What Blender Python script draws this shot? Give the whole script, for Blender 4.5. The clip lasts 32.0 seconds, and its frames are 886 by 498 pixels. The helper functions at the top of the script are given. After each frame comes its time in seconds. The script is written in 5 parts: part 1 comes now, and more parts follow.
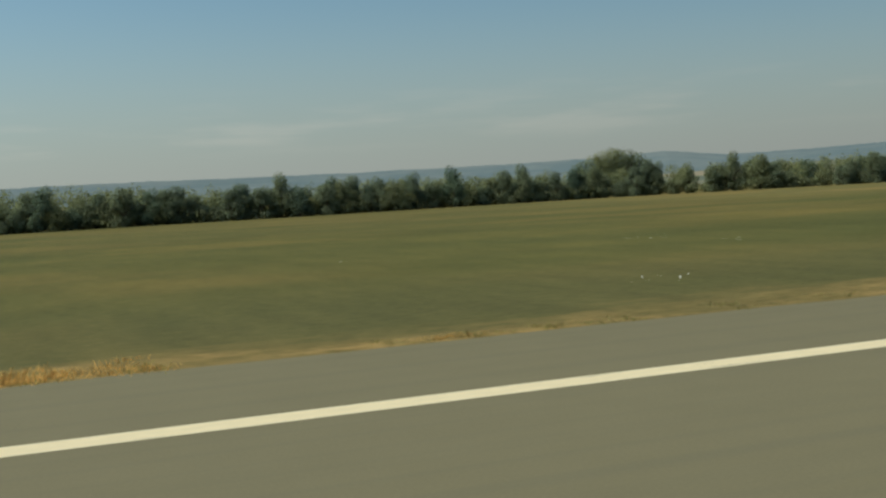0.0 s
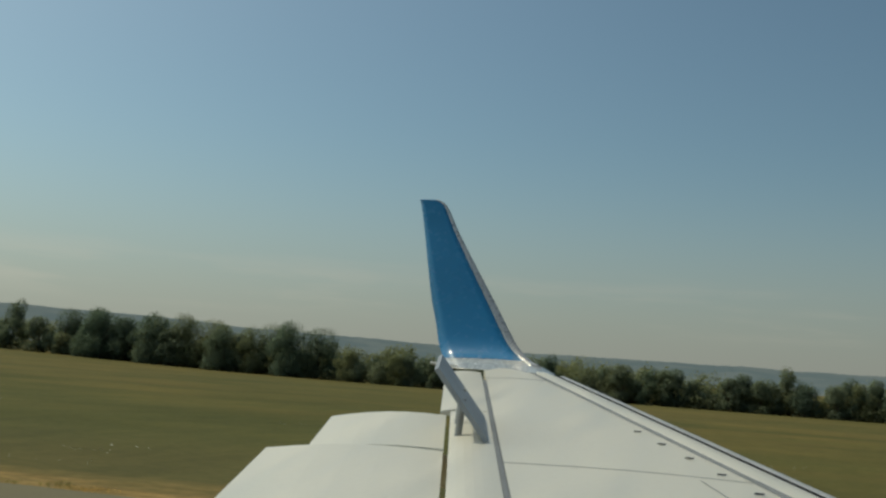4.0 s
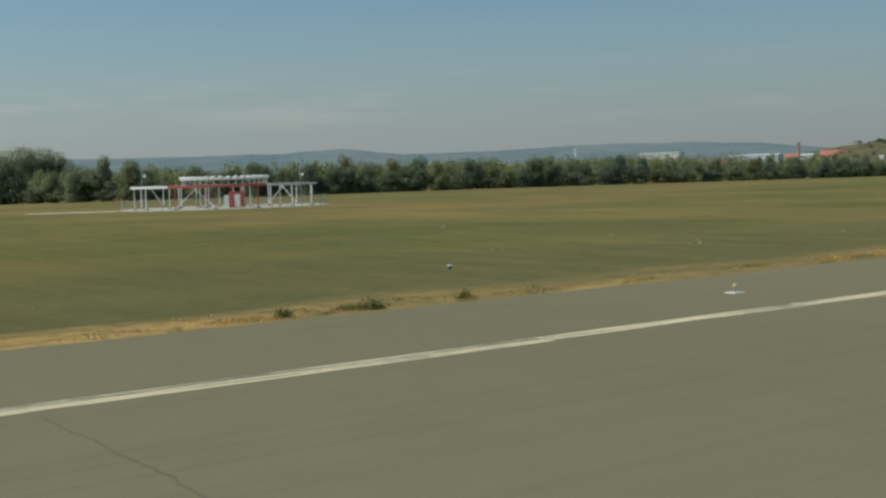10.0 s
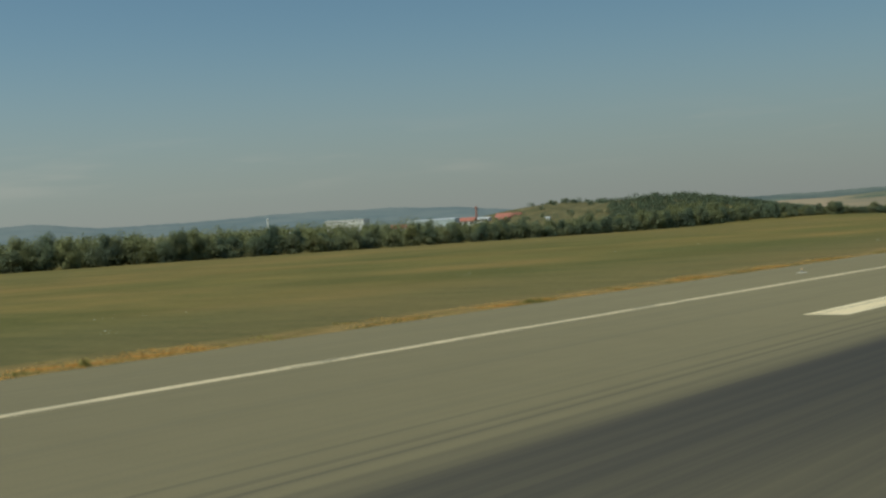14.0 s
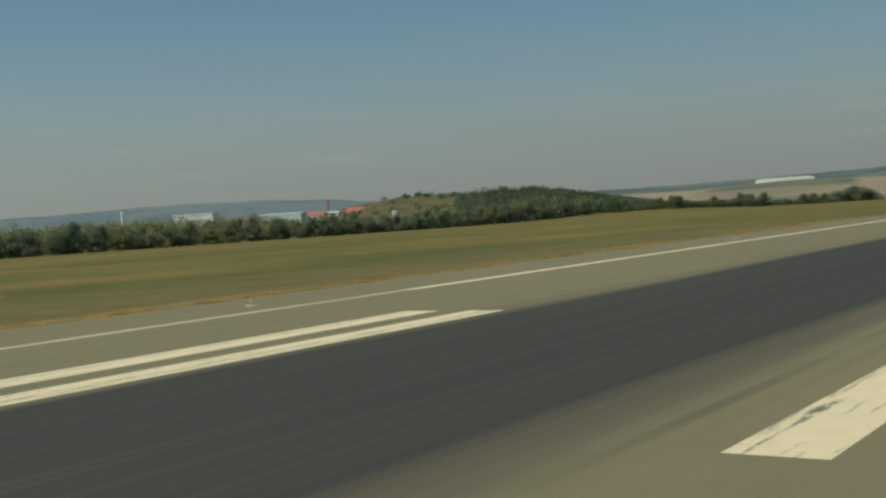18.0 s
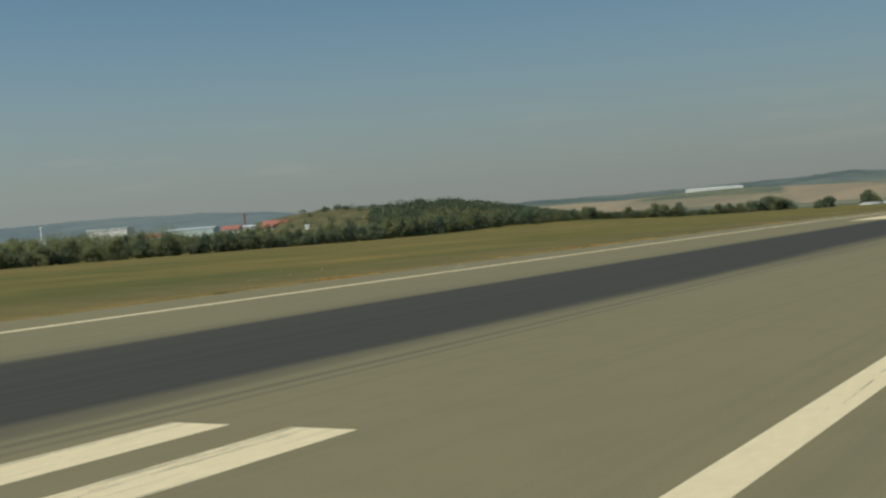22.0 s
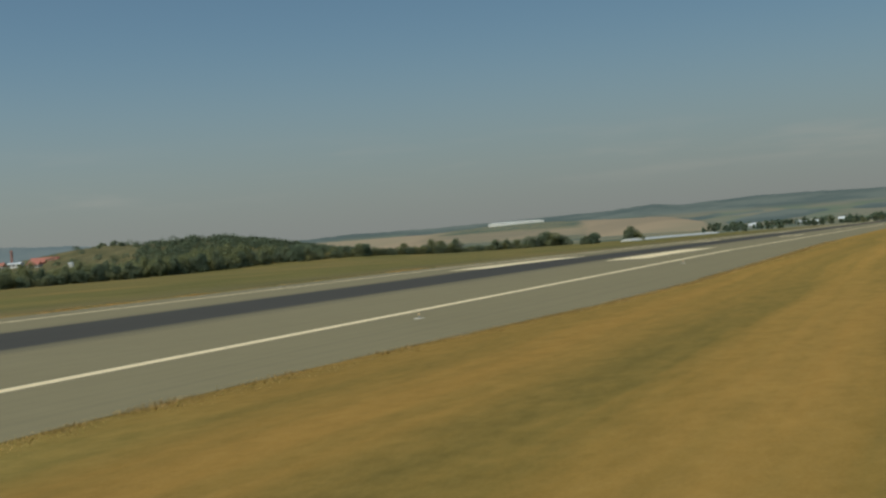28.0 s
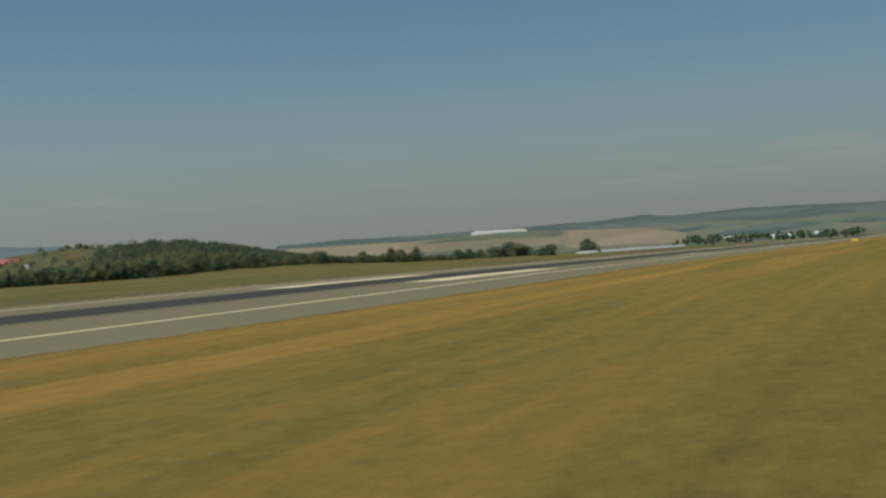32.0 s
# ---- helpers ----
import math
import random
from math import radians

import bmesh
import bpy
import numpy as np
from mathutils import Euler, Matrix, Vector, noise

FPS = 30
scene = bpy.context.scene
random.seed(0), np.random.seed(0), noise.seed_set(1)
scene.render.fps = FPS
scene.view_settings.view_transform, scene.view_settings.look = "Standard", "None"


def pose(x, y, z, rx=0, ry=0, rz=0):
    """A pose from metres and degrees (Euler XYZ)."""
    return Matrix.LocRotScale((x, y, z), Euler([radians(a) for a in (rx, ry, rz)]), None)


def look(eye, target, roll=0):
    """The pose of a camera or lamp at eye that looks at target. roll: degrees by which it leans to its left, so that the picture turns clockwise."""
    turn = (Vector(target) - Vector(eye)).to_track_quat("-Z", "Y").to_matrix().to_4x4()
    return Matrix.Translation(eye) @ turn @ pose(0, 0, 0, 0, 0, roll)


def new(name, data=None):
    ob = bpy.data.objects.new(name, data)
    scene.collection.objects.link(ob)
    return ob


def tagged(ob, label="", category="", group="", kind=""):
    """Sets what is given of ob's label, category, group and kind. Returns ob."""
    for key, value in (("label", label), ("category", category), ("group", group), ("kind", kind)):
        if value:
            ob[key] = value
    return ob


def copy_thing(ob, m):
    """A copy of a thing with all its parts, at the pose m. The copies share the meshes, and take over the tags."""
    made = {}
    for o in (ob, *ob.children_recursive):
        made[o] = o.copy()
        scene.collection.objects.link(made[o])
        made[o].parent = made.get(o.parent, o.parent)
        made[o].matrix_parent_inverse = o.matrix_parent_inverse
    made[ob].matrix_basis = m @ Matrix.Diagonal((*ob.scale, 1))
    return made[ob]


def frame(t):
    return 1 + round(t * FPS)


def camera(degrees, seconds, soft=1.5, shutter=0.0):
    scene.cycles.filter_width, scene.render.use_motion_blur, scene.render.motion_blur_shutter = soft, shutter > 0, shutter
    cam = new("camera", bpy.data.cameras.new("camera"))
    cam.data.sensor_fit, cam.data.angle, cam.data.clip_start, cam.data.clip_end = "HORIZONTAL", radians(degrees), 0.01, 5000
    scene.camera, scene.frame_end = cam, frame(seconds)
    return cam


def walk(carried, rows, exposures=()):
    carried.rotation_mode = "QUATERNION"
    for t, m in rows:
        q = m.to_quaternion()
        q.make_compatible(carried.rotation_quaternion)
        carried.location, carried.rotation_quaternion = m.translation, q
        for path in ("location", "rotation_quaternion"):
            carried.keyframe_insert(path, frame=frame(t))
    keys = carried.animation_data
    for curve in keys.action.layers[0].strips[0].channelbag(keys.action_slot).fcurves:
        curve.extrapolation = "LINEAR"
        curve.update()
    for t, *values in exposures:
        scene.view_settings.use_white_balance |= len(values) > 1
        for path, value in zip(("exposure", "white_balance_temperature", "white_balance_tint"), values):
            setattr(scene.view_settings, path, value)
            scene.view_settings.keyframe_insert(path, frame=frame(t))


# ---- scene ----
cam = camera(41.0, 32.0, soft=2.5)
EYE = 3.79
# seconds, x, y, yaw, pitch, roll: along the runway, off to its right-hand exit
PATH = [
    (0.0, 0.00, 1.51, -21.52, -2.63, 3.25),
    (0.5, 9.75, 1.68, -22.36, -2.80, 1.83),
    (1.0, 19.45, 1.76, -19.05, -1.53, 1.82),
    (1.5, 28.90, 1.71, -13.15, -0.21, 2.76),
    (2.0, 38.09, 1.61, -8.56, 0.76, 1.30),
    (2.5, 51.50, 1.55, -2.98, 1.75, -0.57),
    (3.0, 68.50, 1.53, 4.50, 3.30, -2.00),
    (3.5, 85.30, 1.54, 11.50, 4.90, -3.40),
    (4.0, 97.00, 1.57, 16.00, 6.10, -4.20),
    (4.5, 99.41, 1.92, 16.52, 6.37, -4.20),
    (5.0, 99.45, 1.86, 11.16, 4.05, -5.29),
    (5.5, 99.47, 1.83, 3.88, 3.09, -2.72),
    (6.0, 99.48, 1.83, -1.21, 2.39, -1.05),
    (6.5, 100.60, 1.88, -5.72, 0.23, -0.05),
    (7.0, 108.20, 1.95, -9.99, -1.57, 0.32),
    (7.5, 114.40, 2.02, -15.26, -2.46, 0.60),
    (8.0, 119.34, 2.07, -19.28, -3.75, 1.05),
    (8.5, 122.96, 2.00, -27.25, -4.60, 1.91),
    (9.0, 126.14, 1.88, -34.51, -6.73, 1.46),
    (9.5, 129.29, 1.63, -37.03, -5.00, 3.25),
    (10.0, 132.45, 1.26, -35.58, -3.47, 1.64),
    (10.5, 135.49, 0.83, -36.27, -2.51, 0.99),
    (11.0, 138.54, 0.20, -37.88, -3.45, 1.98),
    (11.5, 141.85, -0.52, -39.26, -2.47, 1.19),
    (12.0, 144.99, -1.21, -41.15, -3.27, 2.02),
    (12.5, 148.00, -1.93, -43.29, -3.08, 2.07),
    (13.0, 151.10, -2.68, -45.10, -1.99, 1.94),
    (13.5, 154.36, -3.64, -47.91, -1.20, 3.00),
    (14.0, 157.74, -4.79, -49.51, -0.81, 3.50),
    (14.5, 161.19, -6.08, -51.19, -1.34, 2.71),
    (15.0, 164.64, -7.45, -52.50, -0.70, 2.31),
    (15.5, 168.03, -8.86, -53.59, -1.33, 2.22),
    (16.0, 171.34, -10.28, -54.22, -1.60, 2.69),
    (16.5, 174.56, -11.71, -54.56, -1.63, 3.39),
    (17.0, 177.68, -13.15, -54.75, -1.55, 4.00),
    (17.5, 180.71, -14.59, -54.95, -1.47, 4.18),
    (18.0, 183.64, -16.03, -55.32, -1.54, 3.61),
    (18.5, 186.50, -17.46, -56.10, -2.52, 2.56),
    (19.0, 189.18, -18.79, -56.22, -2.06, 2.73),
    (19.5, 191.91, -20.18, -55.93, -1.68, 3.14),
    (20.0, 194.56, -21.56, -56.00, -1.17, 3.57),
    (20.5, 197.03, -22.91, -56.03, -1.10, 3.50),
    (21.0, 199.85, -24.44, -56.58, 0.36, 3.86),
    (21.5, 202.66, -26.14, -57.29, -0.67, 4.35),
    (22.0, 204.91, -27.62, -58.04, -1.20, 4.09),
    (22.5, 207.31, -29.19, -58.63, -1.59, 3.38),
    (23.0, 209.83, -30.86, -59.11, -0.02, 3.06),
    (23.5, 212.46, -32.53, -60.03, -1.43, 3.47),
    (24.0, 215.15, -34.33, -61.10, -0.62, 3.13),
    (24.5, 217.76, -36.25, -61.48, -0.89, 3.90),
    (25.0, 220.20, -38.19, -62.70, -0.59, 3.68),
    (25.5, 222.49, -40.18, -63.23, -0.30, 3.32),
    (26.0, 224.62, -42.30, -64.17, -0.46, 3.46),
    (26.5, 226.58, -44.51, -64.80, -0.74, 3.70),
    (27.0, 228.41, -46.79, -65.42, -0.68, 4.01),
    (27.5, 230.15, -49.15, -66.02, -0.46, 4.24),
    (28.0, 231.85, -51.58, -66.58, -0.22, 4.27),
    (28.5, 233.57, -54.09, -67.10, -0.14, 3.96),
    (29.0, 235.34, -56.68, -67.55, -0.36, 3.18),
    (29.5, 237.23, -59.44, -67.99, -0.91, 2.94),
    (30.0, 239.05, -62.19, -67.87, -0.73, 3.51),
    (30.5, 240.88, -64.98, -68.02, -1.10, 3.22),
    (31.0, 242.91, -67.91, -66.34, -0.24, 4.44),
    (31.5, 244.76, -70.77, -66.55, 0.08, 4.19),
    (32.0, 246.54, -73.61, -66.74, 0.09, 3.29),
]

walk(cam, [(t, pose(x, y, EYE, 90 + p, r, a)) for t, x, y, a, p, r in PATH],
     [(0.0, 0.15, 6750, 0), (2.0, 0.36, 7400, 3), (2.8, 0.25, 7400, 2), (4.2, -0.45, 7250, 0), (5.0, -0.80, 7250, 1),
      (6.0, -0.72, 7200, 1), (7.0, -0.4, 7200, 2), (8.0, -0.12, 6900, 2), (9.0, 0.14, 6500, 3), (11.0, 0.08, 6350, 0),
      (12.5, 0.03, 6350, -1), (14.0, -0.02, 6750, -1), (18.0, -0.06, 6800, 2), (22.0, -0.04, 6750, 3), (26.0, -0.08, 6750, 4), (32.0, -0.13, 6650, 3)])

# ---- world and sun ----
SUN = Vector((-0.56, 0.10, 0.80)).normalized()
world = bpy.data.worlds.new("sky")
scene.world = world
world.use_nodes = True
wn, wl = world.node_tree.nodes, world.node_tree.links
wn.clear()
sky = wn.new("ShaderNodeTexSky")
sky.sky_type = 'NISHITA'
sky.sun_disc = False
sky.sun_elevation = math.asin(SUN.z)
sky.sun_rotation = math.atan2(SUN.x, SUN.y)
sky.altitude = 100
sky.air_density, sky.dust_density, sky.ozone_density = 1.0, 1.2, 2.0
bg = wn.new("ShaderNodeBackground")
bg.inputs["Strength"].default_value = 0.086
wo = wn.new("ShaderNodeOutputWorld")
# thin cirrus low over the horizon
tc = wn.new("ShaderNodeTexCoord")
mp = wn.new("ShaderNodeMapping")
mp.inputs["Scale"].default_value = (7, 7, 55)
nz = wn.new("ShaderNodeTexNoise")
nz.inputs["Scale"].default_value, nz.inputs["Detail"].default_value = 1.0, 5
sx = wn.new("ShaderNodeSeparateXYZ")
lo = wn.new("ShaderNodeMapRange")
lo.interpolation_type = 'SMOOTHSTEP'
for k, v in zip(("From Min", "From Max"), (0.035, 0.06)):
    lo.inputs[k].default_value = v
hi = wn.new("ShaderNodeMapRange")
hi.interpolation_type = 'SMOOTHSTEP'
for k, v in zip(("From Min", "From Max", "To Min", "To Max"), (0.06, 0.105, 1, 0)):
    hi.inputs[k].default_value = v
dense = wn.new("ShaderNodeMapRange")
dense.interpolation_type = 'SMOOTHSTEP'
for k, v in zip(("From Min", "From Max", "To Min", "To Max"), (0.46, 0.72, 0, 0.22)):
    dense.inputs[k].default_value = v
m1 = wn.new("ShaderNodeMath")
m1.operation = 'MULTIPLY'
m2 = wn.new("ShaderNodeMath")
m2.operation = 'MULTIPLY'
mix = wn.new("ShaderNodeMixRGB")
mix.inputs["Color2"].default_value = (6.0, 5.5, 5.2, 1)
wl.new(tc.outputs["Generated"], mp.inputs["Vector"])
wl.new(mp.outputs["Vector"], nz.inputs["Vector"])
wl.new(tc.outputs["Generated"], sx.inputs[0])
wl.new(sx.outputs["Z"], lo.inputs["Value"])
wl.new(sx.outputs["Z"], hi.inputs["Value"])
wl.new(nz.outputs["Fac"], dense.inputs["Value"])
wl.new(lo.outputs[0], m1.inputs[0])
wl.new(hi.outputs[0], m1.inputs[1])
wl.new(m1.outputs[0], m2.inputs[0])
wl.new(dense.outputs[0], m2.inputs[1])
wl.new(m2.outputs[0], mix.inputs["Fac"])
# summer haze thickens the sky towards the horizon
veil = wn.new("ShaderNodeMapRange")
veil.interpolation_type = 'SMOOTHERSTEP'
for k, v in zip(("From Min", "From Max", "To Min", "To Max"), (-0.06, 0.225, 0.97, 0.0)):
    veil.inputs[k].default_value = v
hazy = wn.new("ShaderNodeMixRGB")
hazy.inputs["Color2"].default_value = (3.3, 3.44, 3.55, 1)
wl.new(sx.outputs["Z"], veil.inputs["Value"])
wl.new(veil.outputs[0], hazy.inputs["Fac"])
air = wn.new("ShaderNodeMixRGB")
air.blend_type = 'MULTIPLY'
air.inputs["Fac"].default_value = 1.0
air.inputs["Color2"].default_value = (0.76, 0.88, 0.90, 1)
wl.new(sky.outputs[0], air.inputs["Color1"])
wl.new(air.outputs[0], hazy.inputs["Color1"])
wl.new(hazy.outputs[0], mix.inputs["Color1"])
# the whole sky is brighter on the sun's side
side = wn.new("ShaderNodeMapRange")
for k, v in zip(("From Min", "From Max", "To Min", "To Max"), (-1.0, 1.0, 1.50, 0.84)):
    side.inputs[k].default_value = v
lit = wn.new("ShaderNodeVectorMath")
lit.operation = 'SCALE'
wl.new(sx.outputs["X"], side.inputs["Value"])
wl.new(mix.outputs[0], lit.inputs[0])
wl.new(side.outputs[0], lit.inputs["Scale"])
# bright haze round the sun itself
aim = wn.new("ShaderNodeVectorMath")
aim.operation = 'DOT_PRODUCT'
aim.inputs[1].default_value = SUN
near = wn.new("ShaderNodeMath")
near.operation = 'MAXIMUM'
near.inputs[1].default_value = 0.0
halo = wn.new("ShaderNodeMath")
halo.operation = 'POWER'
halo.inputs[1].default_value = 5.0
glare = wn.new("ShaderNodeMixRGB")
glare.blend_type = 'ADD'
glare.inputs["Color2"].default_value = (9.0, 8.7, 8.0, 1)
wl.new(tc.outputs["Generated"], aim.inputs[0])
wl.new(aim.outputs["Value"], near.inputs[0])
wl.new(near.outputs[0], halo.inputs[0])
wl.new(halo.outputs[0], glare.inputs["Fac"])
wl.new(lit.outputs[0], glare.inputs["Color1"])
wl.new(glare.outputs[0], bg.inputs["Color"])
wl.new(bg.outputs[0], wo.inputs["Surface"])

sun_data = bpy.data.lights.new("sun", 'SUN')
sun_data.energy, sun_data.angle, sun_data.color = 1.8, radians(0.53), (1.0, 0.95, 0.86)
sun = new("sun", sun_data)
sun.matrix_world = look(SUN * 400, (0, 0, 0))


# ---- materials ----
def nodes_of(name, rough=0.8, metal=0.0, spec=0.35):
    m = bpy.data.materials.new(name)
    m.use_nodes = True
    n, l = m.node_tree.nodes, m.node_tree.links
    b = n["Principled BSDF"]
    b.inputs["Roughness"].default_value, b.inputs["Metallic"].default_value = rough, metal
    b.inputs["Specular IOR Level"].default_value = spec
    return m, n, l, b


def place(n, l, how="world"):
    if how == "world":
        return n.new("ShaderNodeNewGeometry").outputs["Position"]
    return n.new("ShaderNodeTexCoord").outputs["Object"]


def noise_at(n, l, vec, scale, detail=4, stretch=(1, 1, 1), rough=0.55, turn=0.0):
    mp = n.new("ShaderNodeMapping")
    mp.inputs["Scale"].default_value = stretch
    mp.inputs["Rotation"].default_value = (0, 0, turn)
    t = n.new("ShaderNodeTexNoise")
    t.inputs["Scale"].default_value, t.inputs["Detail"].default_value = scale, detail
    t.inputs["Roughness"].default_value = rough
    l.new(vec, mp.inputs["Vector"])
    l.new(mp.outputs[0], t.inputs["Vector"])
    return t.outputs["Fac"]


def ramp(n, l, fac, stops):
    r = n.new("ShaderNodeValToRGB")
    e = r.color_ramp.elements
    while len(e) < len(stops):
        e.new(0.5)
    for k, (p, c) in zip(e, stops):
        k.position, k.color = p, (*c, 1)
    l.new(fac, r.inputs["Fac"])
    return r.outputs["Color"]


def span(n, l, v, a, b, c=0.0, d=1.0):
    r = n.new("ShaderNodeMapRange")
    r.interpolation_type = 'SMOOTHSTEP'
    for k, x in zip(("From Min", "From Max", "To Min", "To Max"), (a, b, c, d)):
        r.inputs[k].default_value = x
    l.new(v, r.inputs["Value"])
    return r.outputs[0]


def calc(n, l, op, a, b=None):
    m = n.new("ShaderNodeMath")
    m.operation = op
    for i, v in enumerate((a, b)):
        if v is None:
            continue
        if isinstance(v, (int, float)):
            m.inputs[i].default_value = v
        else:
            l.new(v, m.inputs[i])
    return m.outputs[0]


def blend(n, l, fac, a, b, mode='MIX'):
    m = n.new("ShaderNodeMixRGB")
    m.blend_type = mode
    for k, v in (("Fac", fac), ("Color1", a), ("Color2", b)):
        if isinstance(v, tuple):
            m.inputs[k].default_value = (*v, 1)
        elif isinstance(v, (int, float)):
            m.inputs[k].default_value = v
        else:
            l.new(v, m.inputs[k])
    return m.outputs[0]


def bump(n, l, b, height, strength=0.3, dist=0.02):
    k = n.new("ShaderNodeBump")
    k.inputs["Strength"].default_value, k.inputs["Distance"].default_value = strength, dist
    l.new(height, k.inputs["Height"])
    l.new(k.outputs[0], b.inputs["Normal"])


def plain(name, c, rough=0.6, metal=0.0, vary=0.15, scale=3.0, how="object", spec=0.35, bumpy=0.1):
    """A surface of one colour with grain, larger stains and fine relief."""
    m, n, l, b = nodes_of(name, rough, metal, spec)
    v = place(n, l, how)
    f1, f2 = noise_at(n, l, v, scale), noise_at(n, l, v, scale * 9, 3)
    lo, hi = tuple(x * (1 - vary) for x in c), tuple(min(1, x * (1 + vary)) for x in c)
    col = ramp(n, l, f1, [(0.3, lo), (0.7, hi)])
    col = blend(n, l, 0.35, col, ramp(n, l, f2, [(0.3, lo), (0.7, hi)]))
    l.new(col, b.inputs["Base Color"])
    l.new(span(n, l, f2, 0.2, 0.8, max(0.02, rough - 0.08), min(1, rough + 0.08)), b.inputs["Roughness"])
    if bumpy:
        bump(n, l, b, f2, bumpy)
    return m


def leafy(m, n, l, b, col):
    """Leaf tissue: of the light that it does not keep, half is thrown back and half passes."""
    col = blend(n, l, 1.0, col, (1.8, 1.8, 1.8), 'MULTIPLY')
    l.new(col, b.inputs["Base Color"])
    t = n.new("ShaderNodeBsdfTranslucent")
    l.new(blend(n, l, 1.0, col, (1.05, 1.05, 0.95), 'MULTIPLY'), t.inputs["Color"])
    mx = n.new("ShaderNodeMixShader")
    mx.inputs["Fac"].default_value = 0.5
    l.new(b.outputs[0], mx.inputs[1])
    l.new(t.outputs[0], mx.inputs[2])
    l.new(mx.outputs[0], n["Material Output"].inputs["Surface"])
    return m


def leaves(name, dark, light):
    """Foliage: each leaf clump its own shade, warmer where it is young; light passes a little."""
    m, n, l, b = nodes_of(name, 1.0, 0, 0.04)
    g = n.new("ShaderNodeNewGeometry")
    o = n.new("ShaderNodeObjectInfo")
    col = ramp(n, l, g.outputs["Random Per Island"], [(0.0, dark), (1.0, light)])
    tint = ramp(n, l, o.outputs["Random"], [(0.0, (0.70, 0.80, 0.86)), (0.5, (1, 1, 1)), (1.0, (1.28, 1.14, 0.88))])
    col = blend(n, l, 1.0, col, tint, 'MULTIPLY')
    big = noise_at(n, l, g.outputs["Position"], 0.05, 3)
    col = blend(n, l, 1.0, col, ramp(n, l, big, [(0.3, (0.75, 0.78, 0.8)), (0.7, (1.2, 1.15, 1.05))]), 'MULTIPLY')
    return leafy(m, n, l, b, col)


def asphalt_material():
    m, n, l, b = nodes_of("worn_asphalt", 0.9, 0, 0.25)
    v = place(n, l)
    s = n.new("ShaderNodeSeparateXYZ")
    l.new(v, s.inputs[0])
    x, y = s.outputs["X"], s.outputs["Y"]
    big = noise_at(n, l, v, 0.05, 5)
    mid = noise_at(n, l, v, 0.6, 5)
    fine = noise_at(n, l, v, 14.0, 4)
    col = ramp(n, l, big, [(0.3, (0.230, 0.203, 0.117)), (0.7, (0.264, 0.233, 0.136))])
    col = blend(n, l, 0.4, col, ramp(n, l, mid, [(0.3, (0.222, 0.196, 0.113)), (0.7, (0.268, 0.237, 0.139))]))
    col = blend(n, l, 0.2, col, ramp(n, l, fine, [(0.3, (0.128, 0.114, 0.076)), (0.7, (0.25, 0.223, 0.145))]))
    col = blend(n, l, 1.0, col, ramp(n, l, span(n, l, x, 148, 225), [(0.0, (0.835, 0.805, 0.745)), (1.0, (1.01, 0.975, 0.90))]), 'MULTIPLY')
    # lengthwise traffic streaks
    streak = noise_at(n, l, v, 1.0, 5, (0.012, 1.6, 1))
    col = blend(n, l, span(n, l, streak, 0.45, 0.75, 0, 0.25), col, (0.125, 0.116, 0.08))
    # tyre rubber laid down where aircraft touch
    wob = calc(n, l, 'MULTIPLY', calc(n, l, 'SUBTRACT', noise_at(n, l, v, 1.0, 4, (0.02, 0.5, 1)), 0.5), 3.0)
    yy = calc(n, l, 'ADD', y, wob)
    band = calc(n, l, 'MULTIPLY', span(n, l, yy, -7.8, -4.6), span(n, l, yy, 7.2, 9.4, 1, 0))
    finger = calc(n, l, 'MULTIPLY', calc(n, l, 'SUBTRACT', noise_at(n, l, v, 1.0, 5, (0.003, 1.5, 1), 0.65), 0.5), 50.0)
    start = span(n, l, calc(n, l, 'ADD', calc(n, l, 'ADD', x, finger), calc(n, l, 'MULTIPLY', calc(n, l, 'ABSOLUTE', y), 2.2)), 134, 205)
    lines = span(n, l, noise_at(n, l, v, 1.0, 6, (0.006, 2.6, 1)), 0.35, 0.6, 0.93, 1.0)
    rub = calc(n, l, 'MULTIPLY', calc(n, l, 'MULTIPLY', band, start), lines)
    rub = calc(n, l, 'MULTIPLY', rub, 0.93)
    tracks = calc(n, l, 'MULTIPLY', calc(n, l, 'MULTIPLY', span(n, l, y, -8.5, -6), span(n, l, y, 9.5, 11, 1, 0)),
                  span(n, l, noise_at(n, l, v, 1.0, 6, (0.004, 3.4, 1)), 0.56, 0.7, 0, 0.3))
    tracks = calc(n, l, 'MULTIPLY', tracks, span(n, l, x, 130, 160))
    # single skid marks, each a soft-edged line with breaks
    wander = calc(n, l, 'MULTIPLY', calc(n, l, 'SUBTRACT', noise_at(n, l, v, 1.0, 2, (0.012, 0.0, 1)), 0.5), 1.6)
    ys = calc(n, l, 'ADD', y, wander)
    for at, half, x0, x1, k in ((8.5, 0.16, 143, 156, 0.34), (9.35, 0.09, 149, 160, 0.42), (9.9, 0.12, 145, 158, 0.3), (10.9, 0.08, 152, 162, 0.3), (-7.7, 0.2, 190, 206, 0.4),
                                (-8.5, 0.14, 198, 214, 0.3), (16.2, 0.12, 60, 80, 0.1), (17.1, 0.1, 70, 90, 0.08)):
        off = calc(n, l, 'ABSOLUTE', calc(n, l, 'SUBTRACT', ys, at))
        one = calc(n, l, 'MULTIPLY', span(n, l, off, half * 0.4, half * 1.6, k, 0), span(n, l, x, x0, x1))
        one = calc(n, l, 'MULTIPLY', one, span(n, l, noise_at(n, l, v, 1.0, 3, (0.05, 0.4, 1)), 0.3, 0.5, 0.35, 1))
        rub = calc(n, l, 'MAXIMUM', rub, one)
